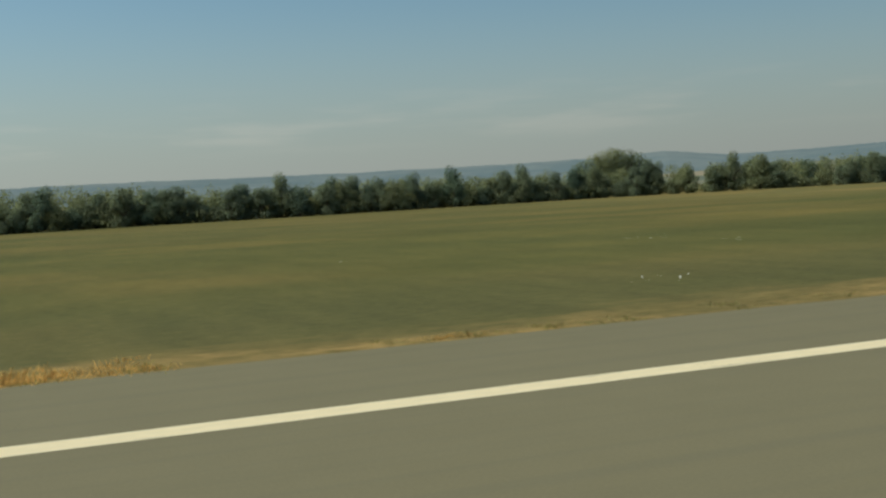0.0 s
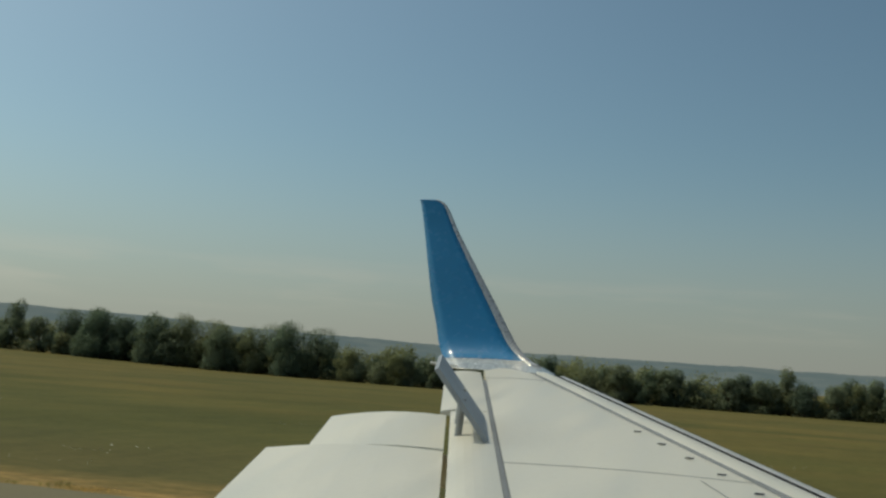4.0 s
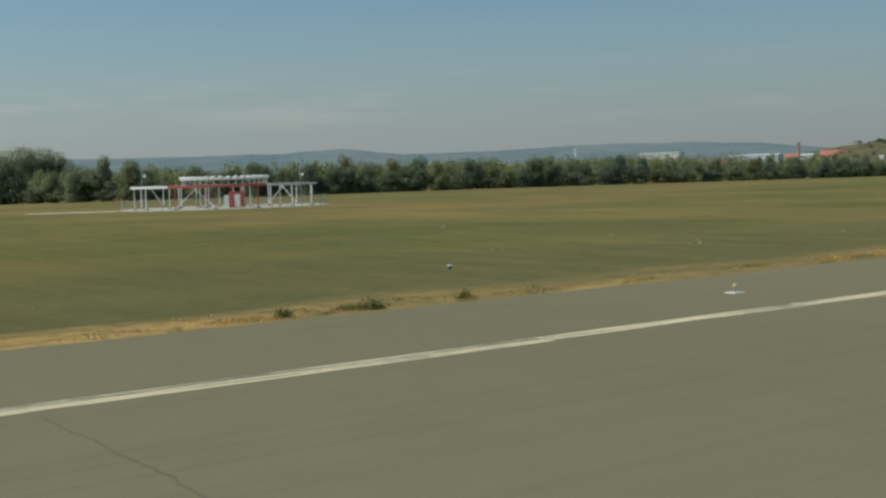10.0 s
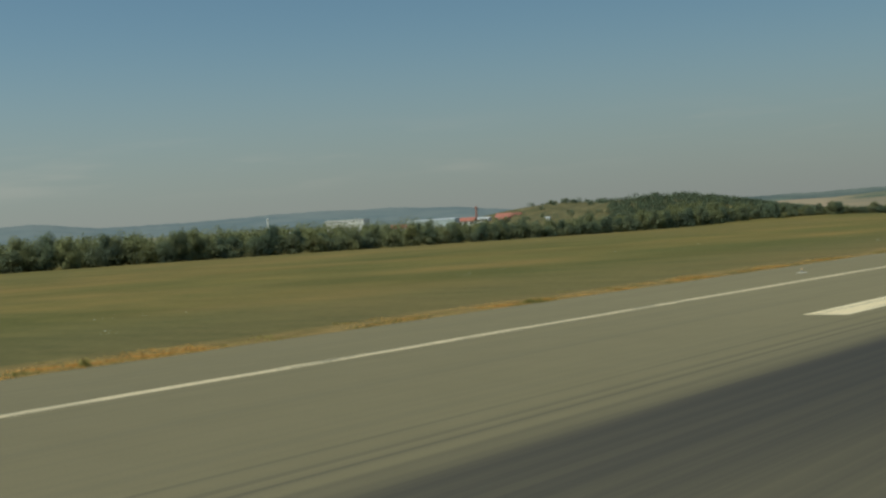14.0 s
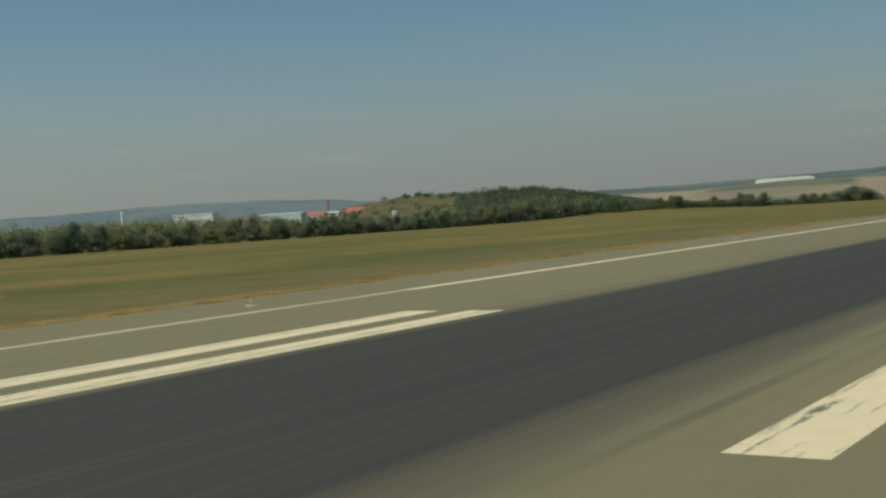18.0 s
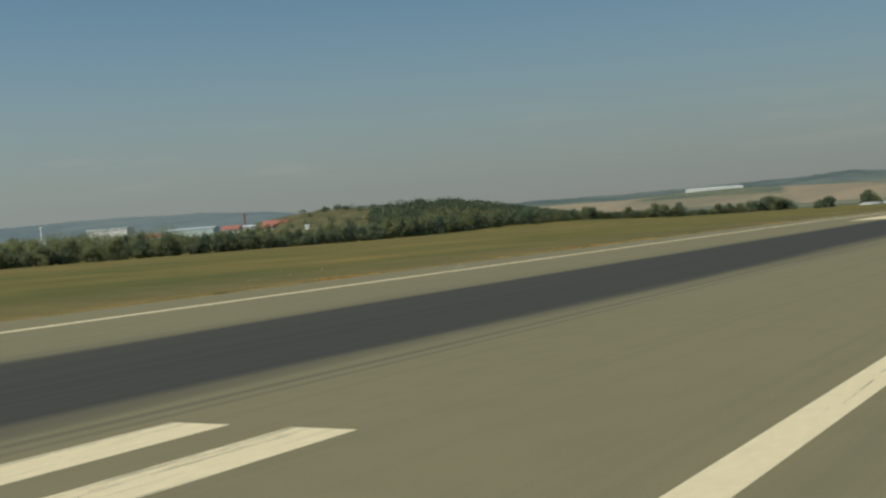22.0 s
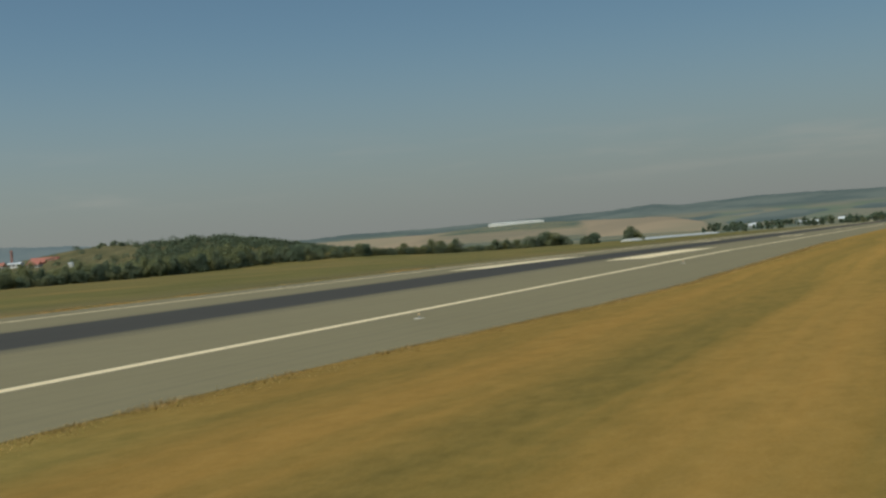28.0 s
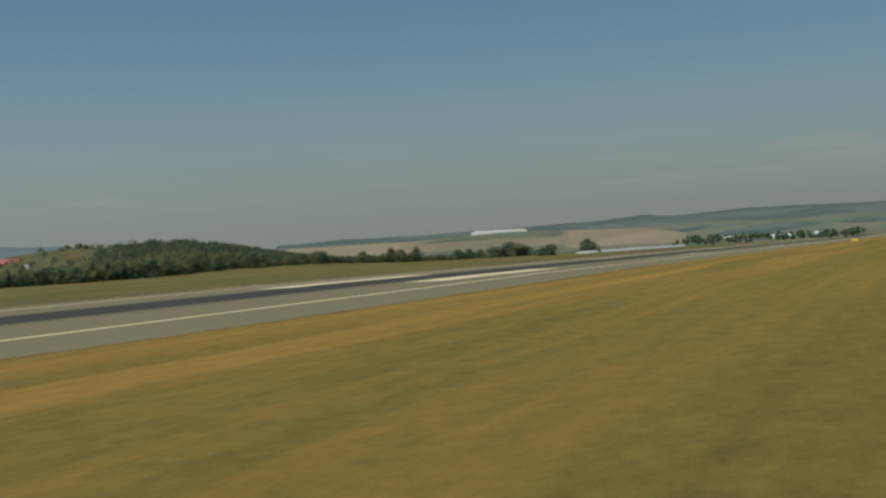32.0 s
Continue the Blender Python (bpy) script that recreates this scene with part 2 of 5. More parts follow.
    rub = calc(n, l, 'MAXIMUM', rub, tracks)
    col = blend(n, l, rub, col, (0.044, 0.042, 0.039))
    l.new(col, b.inputs["Base Color"])
    bump(n, l, b, fine, 0.15, 0.006)
    return m


def sward_colour(n, l, v, x, y):
    """Colour of the far side's rough grass: grey-green by the pavement, yellow-green, a darker strip, brown towards the
    trees.
    """
    lane = noise_at(n, l, v, 1.0, 5, (0.010, 0.045, 1), 0.65)
    patch = noise_at(n, l, v, 1.0, 6, (0.07, 0.045, 1), 0.7)
    clump = noise_at(n, l, v, 1.0, 5, (0.45, 0.09, 1), 0.65)
    away = calc(n, l, 'MULTIPLY', calc(n, l, 'MULTIPLY', calc(n, l, 'SUBTRACT', y, 20), span(n, l, lane, 0.3, 0.7, 0.6, 1.5)), 1 / 340)
    col = ramp(n, l, away, [(0.03, (0.150, 0.135, 0.060)), (0.07, (0.112, 0.122, 0.056)), (0.16, (0.118, 0.132, 0.044)), (0.26, (0.160, 0.160, 0.038)),
                            (0.38, (0.150, 0.130, 0.042)), (0.5, (0.200, 0.152, 0.055)), (0.62, (0.300, 0.205, 0.088)), (0.9, (0.340, 0.228, 0.096))])
    col = blend(n, l, 0.5, col, ramp(n, l, patch, [(0.36, (0.062, 0.078, 0.026)), (0.5, (0.135, 0.125, 0.042)), (0.64, (0.27, 0.190, 0.068))]))
    col = blend(n, l, 0.45, col, ramp(n, l, clump, [(0.36, (0.058, 0.070, 0.024)), (0.64, (0.235, 0.190, 0.066))]))
    zone = noise_at(n, l, v, 1.0, 4, (0.016, 0.022, 1), 0.6)
    col = blend(n, l, 0.45, col, ramp(n, l, zone, [(0.36, (0.078, 0.112, 0.036)), (0.5, (0.160, 0.150, 0.050)), (0.64, (0.310, 0.205, 0.076))]))
    streak = noise_at(n, l, v, 1.0, 5, (0.04, 0.042, 1), 0.65)
    col = blend(n, l, 1.0, col, ramp(n, l, streak, [(0.36, (0.74, 0.82, 0.70)), (0.5, (0.98, 1.0, 0.98)), (0.64, (1.26, 1.17, 1.08))]), 'MULTIPLY')
    col = blend(n, l, span(n, l, y, 36, 62, 0.45, 0), col, ramp(n, l, clump, [(0.36, (0.085, 0.092, 0.058)), (0.64, (0.150, 0.142, 0.082))]))
    # greener towards the runway's start, drier along it
    return blend(n, l, 1.0, col, ramp(n, l, span(n, l, x, 110, 210), [(0.0, (0.71, 0.72, 0.56)), (1.0, (1.04, 0.99, 0.90))]), 'MULTIPLY')


def ground_material():
    """Airfield grass: green sward, straw-dry strips beside the pavement and mown bands on the near side."""
    m, n, l, b = nodes_of("airfield_grass", 1.0, 0, 0.1)
    v = place(n, l)
    s = n.new("ShaderNodeSeparateXYZ")
    l.new(v, s.inputs[0])
    x, y = s.outputs["X"], s.outputs["Y"]
    mid = noise_at(n, l, v, 0.18, 5, (0.3, 1, 1))
    fine = noise_at(n, l, v, 2.2, 5, (0.7, 1, 1))
    grain = noise_at(n, l, v, 11.0, 4)
    speck = noise_at(n, l, v, 0.9, 6, (0.5, 1, 1), 0.7)
    far_side = sward_colour(n, l, v, x, y)
    # near side: gold and olive swaths along the runway
    sway = calc(n, l, 'MULTIPLY', calc(n, l, 'SUBTRACT', noise_at(n, l, v, 0.011, 2), 0.5), 8.0)
    bend = n.new("ShaderNodeCombineXYZ")
    l.new(x, bend.inputs[0])
    l.new(calc(n, l, 'ADD', y, sway), bend.inputs[1])
    bands = noise_at(n, l, bend.outputs[0], 1.0, 5, (0.006, 0.19, 1), 0.55)
    near_side = ramp(n, l, bands, [(0.40, (0.140, 0.125, 0.026)), (0.48, (0.225, 0.168, 0.036)), (0.55, (0.42, 0.250, 0.058)), (0.64, (0.55, 0.315, 0.083))])
    near_side = blend(n, l, span(n, l, calc(n, l, 'ADD', y, sway), -45, -36, 0, 0.65), near_side, (0.49, 0.265, 0.066))
    near_side = blend(n, l, span(n, l, calc(n, l, 'ADD', y, sway), -62, -48, 0.55, 0), near_side, (0.195, 0.160, 0.038))
    ribs = noise_at(n, l, bend.outputs[0], 1.0, 3, (0.012, 0.55, 1), 0.5)
    near_side = blend(n, l, 1.0, near_side, ramp(n, l, ribs, [(0.36, (0.74, 0.80, 0.72)), (0.5, (0.97, 0.98, 0.97)), (0.64, (1.16, 1.10, 1.06))]), 'MULTIPLY')
    near_side = blend(n, l, 0.40, near_side, ramp(n, l, speck, [(0.36, (0.143, 0.120, 0.028)), (0.64, (0.444, 0.297, 0.085))]))
    near_side = blend(n, l, 0.18, near_side, ramp(n, l, mid, [(0.34, (0.158, 0.137, 0.030)), (0.66, (0.380, 0.245, 0.066))]))
    # lush corner where the exit leaves
    lush = calc(n, l, 'MULTIPLY', span(n, l, x, 246, 262, 1, 0), span(n, l, y, -37, -33, 0, 1))
    near_side = blend(n, l, calc(n, l, 'MULTIPLY', lush, 0.75), near_side, ramp(n, l, speck, [(0.36, (0.22, 0.205, 0.060)), (0.64, (0.35, 0.300, 0.095))]))
    # far end brightened in the colour, for its paler look at a grazing angle
    near_side = blend(n, l, 1.0, near_side, ramp(n, l, span(n, l, x, 262, 340), [(0.0, (0.93, 0.85, 0.69)), (1.0, (1.10, 1.0, 0.80))]), 'MULTIPLY')
    col = blend(n, l, span(n, l, y, -31, -29, 1, 0), far_side, near_side)
    col = blend(n, l, 0.2, col, ramp(n, l, fine, [(0.3, (0.07, 0.068, 0.022)), (0.7, (0.28, 0.215, 0.08))]))
    col = blend(n, l, 0.12, col, ramp(n, l, grain, [(0.3, (0.05, 0.05, 0.018)), (0.7, (0.30, 0.24, 0.10))]))
    # straw along the pavement's far edge, in uneven drifts
    ay = calc(n, l, 'ADD', y, calc(n, l, 'MULTIPLY', calc(n, l, 'SUBTRACT', mid, 0.5), 11.0))
    edge = calc(n, l, 'MULTIPLY', span(n, l, ay, 31.6, 34.8, 1, 0), span(n, l, y, 20, 26, 0, 1))
    edge = calc(n, l, 'MULTIPLY', edge, span(n, l, fine, 0.36, 0.55, 0.6, 1))
    edge = calc(n, l, 'MULTIPLY', edge, span(n, l, noise_at(n, l, v, 1.0, 3, (0.11, 0.11, 1)), 0.42, 0.56, 0.62, 1.0))
    edge = calc(n, l, 'MULTIPLY', edge, calc(n, l, 'MULTIPLY', span(n, l, x, 135, 175, 1.0, 0.5), span(n, l, x, 70, 100, 0.6, 1.0)))
    col = blend(n, l, edge, col, ramp(n, l, speck, [(0.38, (0.28, 0.175, 0.058)), (0.62, (0.54, 0.34, 0.125))]))
    # ploughed and stubble land far ahead
    fields = noise_at(n, l, v, 0.0030, 2, (0.35, 1.8, 1), 0.4)
    plough = ramp(n, l, fields, [(0.40, (0.30, 0.24, 0.16)), (0.5, (0.37, 0.285, 0.185)), (0.62, (0.31, 0.26, 0.17))])
    # the meadow's grey-green has distance haze mixed into the colour
    meadow = ramp(n, l, fields, [(0.40, (0.105, 0.135, 0.10)), (0.60, (0.15, 0.165, 0.12))])
    meadow = blend(n, l, span(n, l, noise_at(n, l, v, 1.0, 3, (0.012, 0.005, 1), 0.5), 0.50, 0.56, 0, 0.7), meadow, (0.33, 0.27, 0.15))
    shift = calc(n, l, 'MULTIPLY', calc(n, l, 'SUBTRACT', mid, 0.5), 60)
    west = span(n, l, calc(n, l, 'SUBTRACT', y, calc(n, l, 'MULTIPLY', x, 0.205)), -132, -118)
    wedge = span(n, l, calc(n, l, 'ADD', calc(n, l, 'SUBTRACT', y, calc(n, l, 'MULTIPLY', x, 0.313)), shift), -160, -140, 1, 0)
    upland = calc(n, l, 'MULTIPLY', span(n, l, calc(n, l, 'ADD', calc(n, l, 'SUBTRACT', y, calc(n, l, 'MULTIPLY', x, 0.46)), shift), -240, -150),
                  span(n, l, calc(n, l, 'SUBTRACT', y, calc(n, l, 'MULTIPLY', x, 0.644)), -245, -225, 1, 0))
    strip = calc(n, l, 'MULTIPLY', span(n, l, calc(n, l, 'ADD', x, shift), 1850, 1900), span(n, l, calc(n, l, 'ADD', x, shift), 2080, 2130, 1, 0))
    tan = calc(n, l, 'MAXIMUM', calc(n, l, 'MULTIPLY', wedge, span(n, l, calc(n, l, 'ADD', x, shift), 1690, 1720)), calc(n, l, 'MAXIMUM', upland, calc(n, l, 'MULTIPLY', strip, 0.7)))
    tan = calc(n, l, 'MULTIPLY', tan, west)
    slope = calc(n, l, 'MULTIPLY', calc(n, l, 'MULTIPLY', span(n, l, x, 780, 860), span(n, l, y, 370, 430)), span(n, l, x, 1180, 1260, 1, 0))
    col = blend(n, l, calc(n, l, 'MULTIPLY', slope, 0.8), col, ramp(n, l, noise_at(n, l, v, 0.085, 5, (1, 1, 1), 0.7), [(0.40, (0.062, 0.070, 0.036)), (0.50, (0.120, 0.112, 0.056)), (0.64, (0.20, 0.165, 0.085))]))
    beyond = blend(n, l, tan, meadow, plough)
    col = blend(n, l, span(n, l, x, 1180, 1320), col, beyond)
    l.new(col, b.inputs["Base Color"])
    bump(n, l, b, calc(n, l, 'ADD', fine, grain), 0.3, 0.05)
    return m


def paint_material(WEAR_AT=0.53, chipped=(), fade=1.0):
    """Runway paint, scuffed through to the asphalt in lengthwise scrapes; chipped: lines along the runway where tyres broke it away."""
    m, n, l, b = nodes_of("runway_paint", 0.75, 0, 0.3)
    v = place(n, l)
    wear = noise_at(n, l, v, 1.0, 6, (0.16, 3.6, 1), 0.75)
    chip = noise_at(n, l, v, 2.4, 5, (0.6, 1.4, 1), 0.7)
    big = noise_at(n, l, v, 0.035, 2)
    tone = ramp(n, l, chip, [(0.3, (0.78 * fade, 0.640 * fade, 0.39 * fade)), (0.7, (0.89 * fade, 0.735 * fade, 0.46 * fade))])
    gone = calc(n, l, 'MULTIPLY', span(n, l, wear, WEAR_AT, WEAR_AT + 0.06), span(n, l, chip, 0.36, 0.5))
    gone = calc(n, l, 'MULTIPLY', gone, span(n, l, big, 0.34, 0.55, 0.3, 1.0))
    if chipped:
        s = n.new("ShaderNodeSeparateXYZ")
        l.new(v, s.inputs[0])
        crumb = noise_at(n, l, v, 1.0, 6, (0.55, 11.0, 1), 0.75)
        for at, half in chipped:
            off = calc(n, l, 'ABSOLUTE', calc(n, l, 'SUBTRACT', s.outputs["Y"], at))
            edge = calc(n, l, 'MULTIPLY', span(n, l, off, half * 0.3, half, 0.07, -0.12), 1.0)
            gone = calc(n, l, 'MAXIMUM', gone, span(n, l, calc(n, l, 'ADD', crumb, edge), 0.56, 0.62, 0, 0.6))
    col = blend(n, l, gone, tone, (0.19, 0.178, 0.115))
    l.new(col, b.inputs["Base Color"])
    bump(n, l, b, chip, 0.05, 0.004)
    return m


def hill_material(name, dark, light, haze_glow, farmed=0.0):
    """Far land; miles of summer haze are painted into its colour and a faint glow."""
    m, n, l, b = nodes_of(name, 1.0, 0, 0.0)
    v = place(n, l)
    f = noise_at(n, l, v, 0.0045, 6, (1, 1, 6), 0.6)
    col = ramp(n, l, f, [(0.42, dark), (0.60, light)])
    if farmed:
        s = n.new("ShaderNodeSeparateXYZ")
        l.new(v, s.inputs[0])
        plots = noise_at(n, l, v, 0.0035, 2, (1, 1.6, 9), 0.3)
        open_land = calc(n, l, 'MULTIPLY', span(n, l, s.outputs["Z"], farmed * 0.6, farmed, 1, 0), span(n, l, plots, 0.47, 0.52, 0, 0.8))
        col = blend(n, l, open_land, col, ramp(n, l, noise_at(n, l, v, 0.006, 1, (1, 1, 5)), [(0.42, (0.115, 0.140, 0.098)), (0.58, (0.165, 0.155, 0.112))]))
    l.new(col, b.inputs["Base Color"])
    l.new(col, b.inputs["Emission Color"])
    b.inputs["Emission Strength"].default_value = haze_glow
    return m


ASPHALT, GRASS, PAINT, OLD_PAINT, SCRAPED, WORN = asphalt_material(), ground_material(), paint_material(0.60), paint_material(0.56, ((-9.3, 0.2), (-12.6, 0.3), (-12.95, 0.22), (9.1, 0.6), (12.9, 0.3))), paint_material(0.46, ((22.36, 0.2), (22.12, 0.14)), 0.74), paint_material(0.51, ((22.3, 0.12), (21.82, 0.1)), 0.8)
LEAF_A = leaves("oak_leaves", (0.094, 0.115, 0.077), (0.132, 0.156, 0.104))
LEAF_B = leaves("scrub_leaves", (0.100, 0.119, 0.077), (0.142, 0.162, 0.106))
LEAF_C = leaves("pine_needles", (0.060, 0.076, 0.050), (0.10, 0.12, 0.075))
BARK = plain("bark", (0.11, 0.085, 0.06), 0.95, scale=4, vary=0.35, bumpy=0.5)
STRAW = leaves("straw_tufts", (0.28, 0.188, 0.082), (0.47, 0.335, 0.155))
WEED = leaves("green_weeds", (0.15, 0.15, 0.060), (0.21, 0.20, 0.085))
WHITE_METAL = plain("white_painted_steel", (0.72, 0.71, 0.66), 0.5, scale=1.5)
RED_METAL = plain("red_painted_steel", (0.42, 0.10, 0.075), 0.55, scale=1.5)
DARK_METAL = plain("dark_steel", (0.05, 0.05, 0.05), 0.6, scale=3)
GREY_METAL = plain("grey_galvanised_steel", (0.33, 0.34, 0.34), 0.5, 0.4, scale=3)
GRAVEL = plain("pale_gravel", (0.46, 0.43, 0.35), 0.95, scale=0.8, vary=0.25, how="world", bumpy=0.5)
CONCRETE = plain("concrete", (0.34, 0.32, 0.25), 0.9, scale=2, vary=0.2, bumpy=0.3)
PALE_PAD = plain("bleached_concrete", (0.60, 0.56, 0.46), 0.9, scale=4, vary=0.12, bumpy=0.3)
PLASTER = plain("white_plaster", (0.74, 0.72, 0.66), 0.85, scale=0.3, vary=0.08)
ROOF_RED = plain("red_clay_tiles", (0.40, 0.155, 0.11), 0.8, scale=0.5, vary=0.2)
ROOF_GREY = plain("pale_metal_roof", (0.66, 0.68, 0.68), 0.5, scale=0.2, vary=0.08)
BRICK = plain("dull_red_brick", (0.32, 0.18, 0.15), 0.9, scale=0.6, vary=0.2)
AMBER = plain("amber_lamp_glass", (0.62, 0.45, 0.24), 0.35, scale=6, vary=0.1)
PANE = plain("dark_window_glass", (0.03, 0.035, 0.04), 0.15, spec=0.5, vary=0.1, bumpy=0)
SHEET = plain("pale_green_sheet_metal", (0.50, 0.56, 0.52), 0.5, scale=0.2, vary=0.1)
FILM = plain("white_greenhouse_film", (0.60, 0.60, 0.56), 0.45, scale=0.2, vary=0.1)


# ---- building helpers ----
def mesh_of(name, bm, material):
    me = bpy.data.meshes.new(name)
    bm.normal_update()
    bm.to_mesh(me)
    bm.free()
    me.materials.append(material)
    return me


def part(name, bm, material, parent=None, label="", smooth=False):
    """Links a bmesh as one mesh object under a thing or a part."""
    me = mesh_of(name, bm, material)
    if smooth:
        for p in me.polygons:
            p.use_smooth = True
    ob = new(name, me)
    if parent is not None:
        ob.parent = parent
    return tagged(ob, label)


def shared(name, me, parent, loc=(0, 0, 0), rz=0.0, scale=(1, 1, 1)):
    ob = new(name, me)
    ob.parent = parent
    ob.location, ob.rotation_euler, ob.scale = loc, (0, 0, rz), scale
    return ob


def thing(name, at, label, category, group="", kind="", rz=0.0):
    ob = new(name)
    ob.empty_display_size = 0.3
    ob.location, ob.rotation_euler = at, (0, 0, rz)
    return tagged(ob, label, category, group, kind)


def box(bm, c, s, rz=0.0, bevel=0.0, tilt=None):
    m = Matrix.Translation(c) @ Matrix.Rotation(rz, 4, 'Z')
    if tilt is not None:
        m = m @ tilt
    r = bmesh.ops.create_cube(bm, size=1, matrix=m @ Matrix.Diagonal((*s, 1)))
    if bevel:
        es = {e for v in r["verts"] for e in v.link_edges}
        bmesh.ops.bevel(bm, geom=list(es), offset=bevel, segments=2, affect='EDGES', profile=0.5)
    return bm


def rod(bm, a, b, r0, r1=None, n=8, caps=True):
    a, b = Vector(a), Vector(b)
    d = b - a
    m = Matrix.Translation((a + b) / 2) @ d.to_track_quat('Z', 'Y').to_matrix().to_4x4()
    bmesh.ops.create_cone(bm, cap_ends=caps, segments=n, radius1=r0, radius2=r0 if r1 is None else r1, depth=d.length, matrix=m)
    return bm


def lathe(bm, profile, n=32, axis='X', origin=(0, 0, 0)):
    """profile: (along, radius) pairs, turned round the axis."""
    o = Vector(origin)
    rings = []
    for a, r in profile:
        ring = []
        for k in range(n):
            t = 2 * math.pi * k / n
            p = Vector((a, r * math.cos(t), r * math.sin(t))) if axis == 'X' else Vector((r * math.cos(t), r * math.sin(t), a))
            ring.append(bm.verts.new(o + p))
        rings.append(ring)
    for p, q in zip(rings, rings[1:]):
        for k in range(n):
            bm.faces.new((p[k], p[(k + 1) % n], q[(k + 1) % n], q[k]))
    bmesh.ops.recalc_face_normals(bm, faces=bm.faces)
    return bm


def loft(bm, sections, close=True, caps=True):
    """Skins closed outlines of equal length."""
    rings = [[bm.verts.new(p) for p in s] for s in sections]
    n = len(rings[0])
    for p, q in zip(rings, rings[1:]):
        for k in range(n if close else n - 1):
            bm.faces.new((p[k], p[(k + 1) % n], q[(k + 1) % n], q[k]))
    if caps:
        bm.faces.new(rings[0])
        bm.faces.new(list(reversed(rings[-1])))
    bmesh.ops.recalc_face_normals(bm, faces=bm.faces)
    return bm


def quads(name, made, material):
    """One mesh from arrays of n four-cornered leaves, shape (n, 4, 3), and of the way each one turns its face."""
    co, face = made
    n = len(co)
    me = bpy.data.meshes.new(name)
    me.vertices.add(4 * n)
    me.vertices.foreach_set("co", np.ascontiguousarray(co, dtype=np.float32).ravel())
    me.loops.add(4 * n)
    me.loops.foreach_set("vertex_index", np.arange(4 * n, dtype=np.int32))
    me.polygons.add(n)
    me.polygons.foreach_set("loop_start", np.arange(0, 4 * n, 4, dtype=np.int32))
    me.update(calc_edges=True)
    me.validate()
    me.polygons.foreach_set("use_smooth", np.ones(n, dtype=bool))
    me.normals_split_custom_set_from_vertices(np.repeat(face, 4, 0).tolist())
    me.materials.append(material)
    return me


def leaf_quads(centres, size, rng, out=None, lean=0.6):
    """Bent little leaf clumps at the centres, facing outwards and up with much scatter."""
    n = len(centres)
    nor = rng.normal(size=(n, 3)) * lean
    if out is not None:
        nor += out
    nor[:, 2] += 0.7
    nor /= np.linalg.norm(nor, axis=1)[:, None] + 1e-9
    ref = rng.normal(size=(n, 3))
    u = np.cross(nor, ref)
    u /= np.linalg.norm(u, axis=1)[:, None] + 1e-9
    w = np.cross(nor, u)
    s = (size * rng.uniform(0.6, 1.4, n))[:, None]
    a = rng.uniform(0.55, 1.0, n)[:, None]
    face = rng.normal(size=(n, 3)) * 0.22 + (0, 0, 0.75)
    if out is not None:
        face = face + out * 0.55
    face /= np.linalg.norm(face, axis=1)[:, None]
    return np.stack([centres - u * s, centres - w * s * a + nor * s * 0.25, centres + u * s, centres + w * s * a + nor * s * 0.2], 1), face


# ---- lie of the land ----
def smooth(t):
    t = max(0.0, min(1.0, t))
    return t * t * (3 - 2 * t)


def land(x, y):
    """Height of the ground: level airfield, falling off gently, a mound and rising farmland beyond."""
    z = -0.0045 * max(0.0, min(x, 1250) - 400)
    z -= 0.0028 * max(0.0, min(y, 520) - 45) + 0.002 * max(0.0, min(-y, 600) - 90)
    z += 23.0 * math.exp(-((x - 958) ** 2 + (y - 458) ** 2) / (2 * 70 ** 2))
    z += 24.0 * math.exp(-((x - 1068) ** 2 + (y - 615) ** 2) / (2 * 84 ** 2))
    z += 7.0 * math.exp(-((x - 1050) ** 2 + (y - 860) ** 2) / (2 * 260 ** 2)) * smooth((y - 420) / 250)
    z += 35.0 * smooth((x - 1450) / 1400) * (0.15 + 0.85 * smooth((y - 0.21 * x + 225) / 200))
    z += 14.0 * math.exp(-((x - 2290) ** 2 + (y - 690) ** 2) / (2 * 150 ** 2))
    z += 30.0 * smooth((y - 1700) / 2400)
    z += 4.0 * smooth((-60 - x) / 250) * smooth((y - 150) / 200)
    return z


def steps(*spans):
    out = []
    for a, b, d in spans:
        k = max(1, round((b - a) / d))
        out += [a + (b - a) * i / k for i in range(k)]
    return out + [spans[-1][1]]


GX = steps((-4900, -900, 400), (-900, -300, 60), (-300, 400, 50), (400, 800, 40), (800, 1250, 15), (1250, 2000, 50), (2000, 4900, 145))
GY = steps((-4900, -900, 500), (-900, -200, 100), (-200, -31, 40), (-31, 31, 31), (31, 331, 50), (331, 800, 15), (800, 1200, 40), (1200, 4900, 185))


def build_ground():
    bm = bmesh.new()
    grid = [[bm.verts.new((x, y, land(x, y) - 0.01)) for y in GY] for x in GX]
    for i in range(len(GX) - 1):
        for j in range(len(GY) - 1):
            bm.faces.new((grid[i][j], grid[i + 1][j], grid[i + 1][j + 1], grid[i][j + 1]))
    ob = part("ground", bm, GRASS, smooth=True)
    return tagged(ob, "dry green and straw-coloured airfield grass reaching the horizon", "grass", kind="structure")


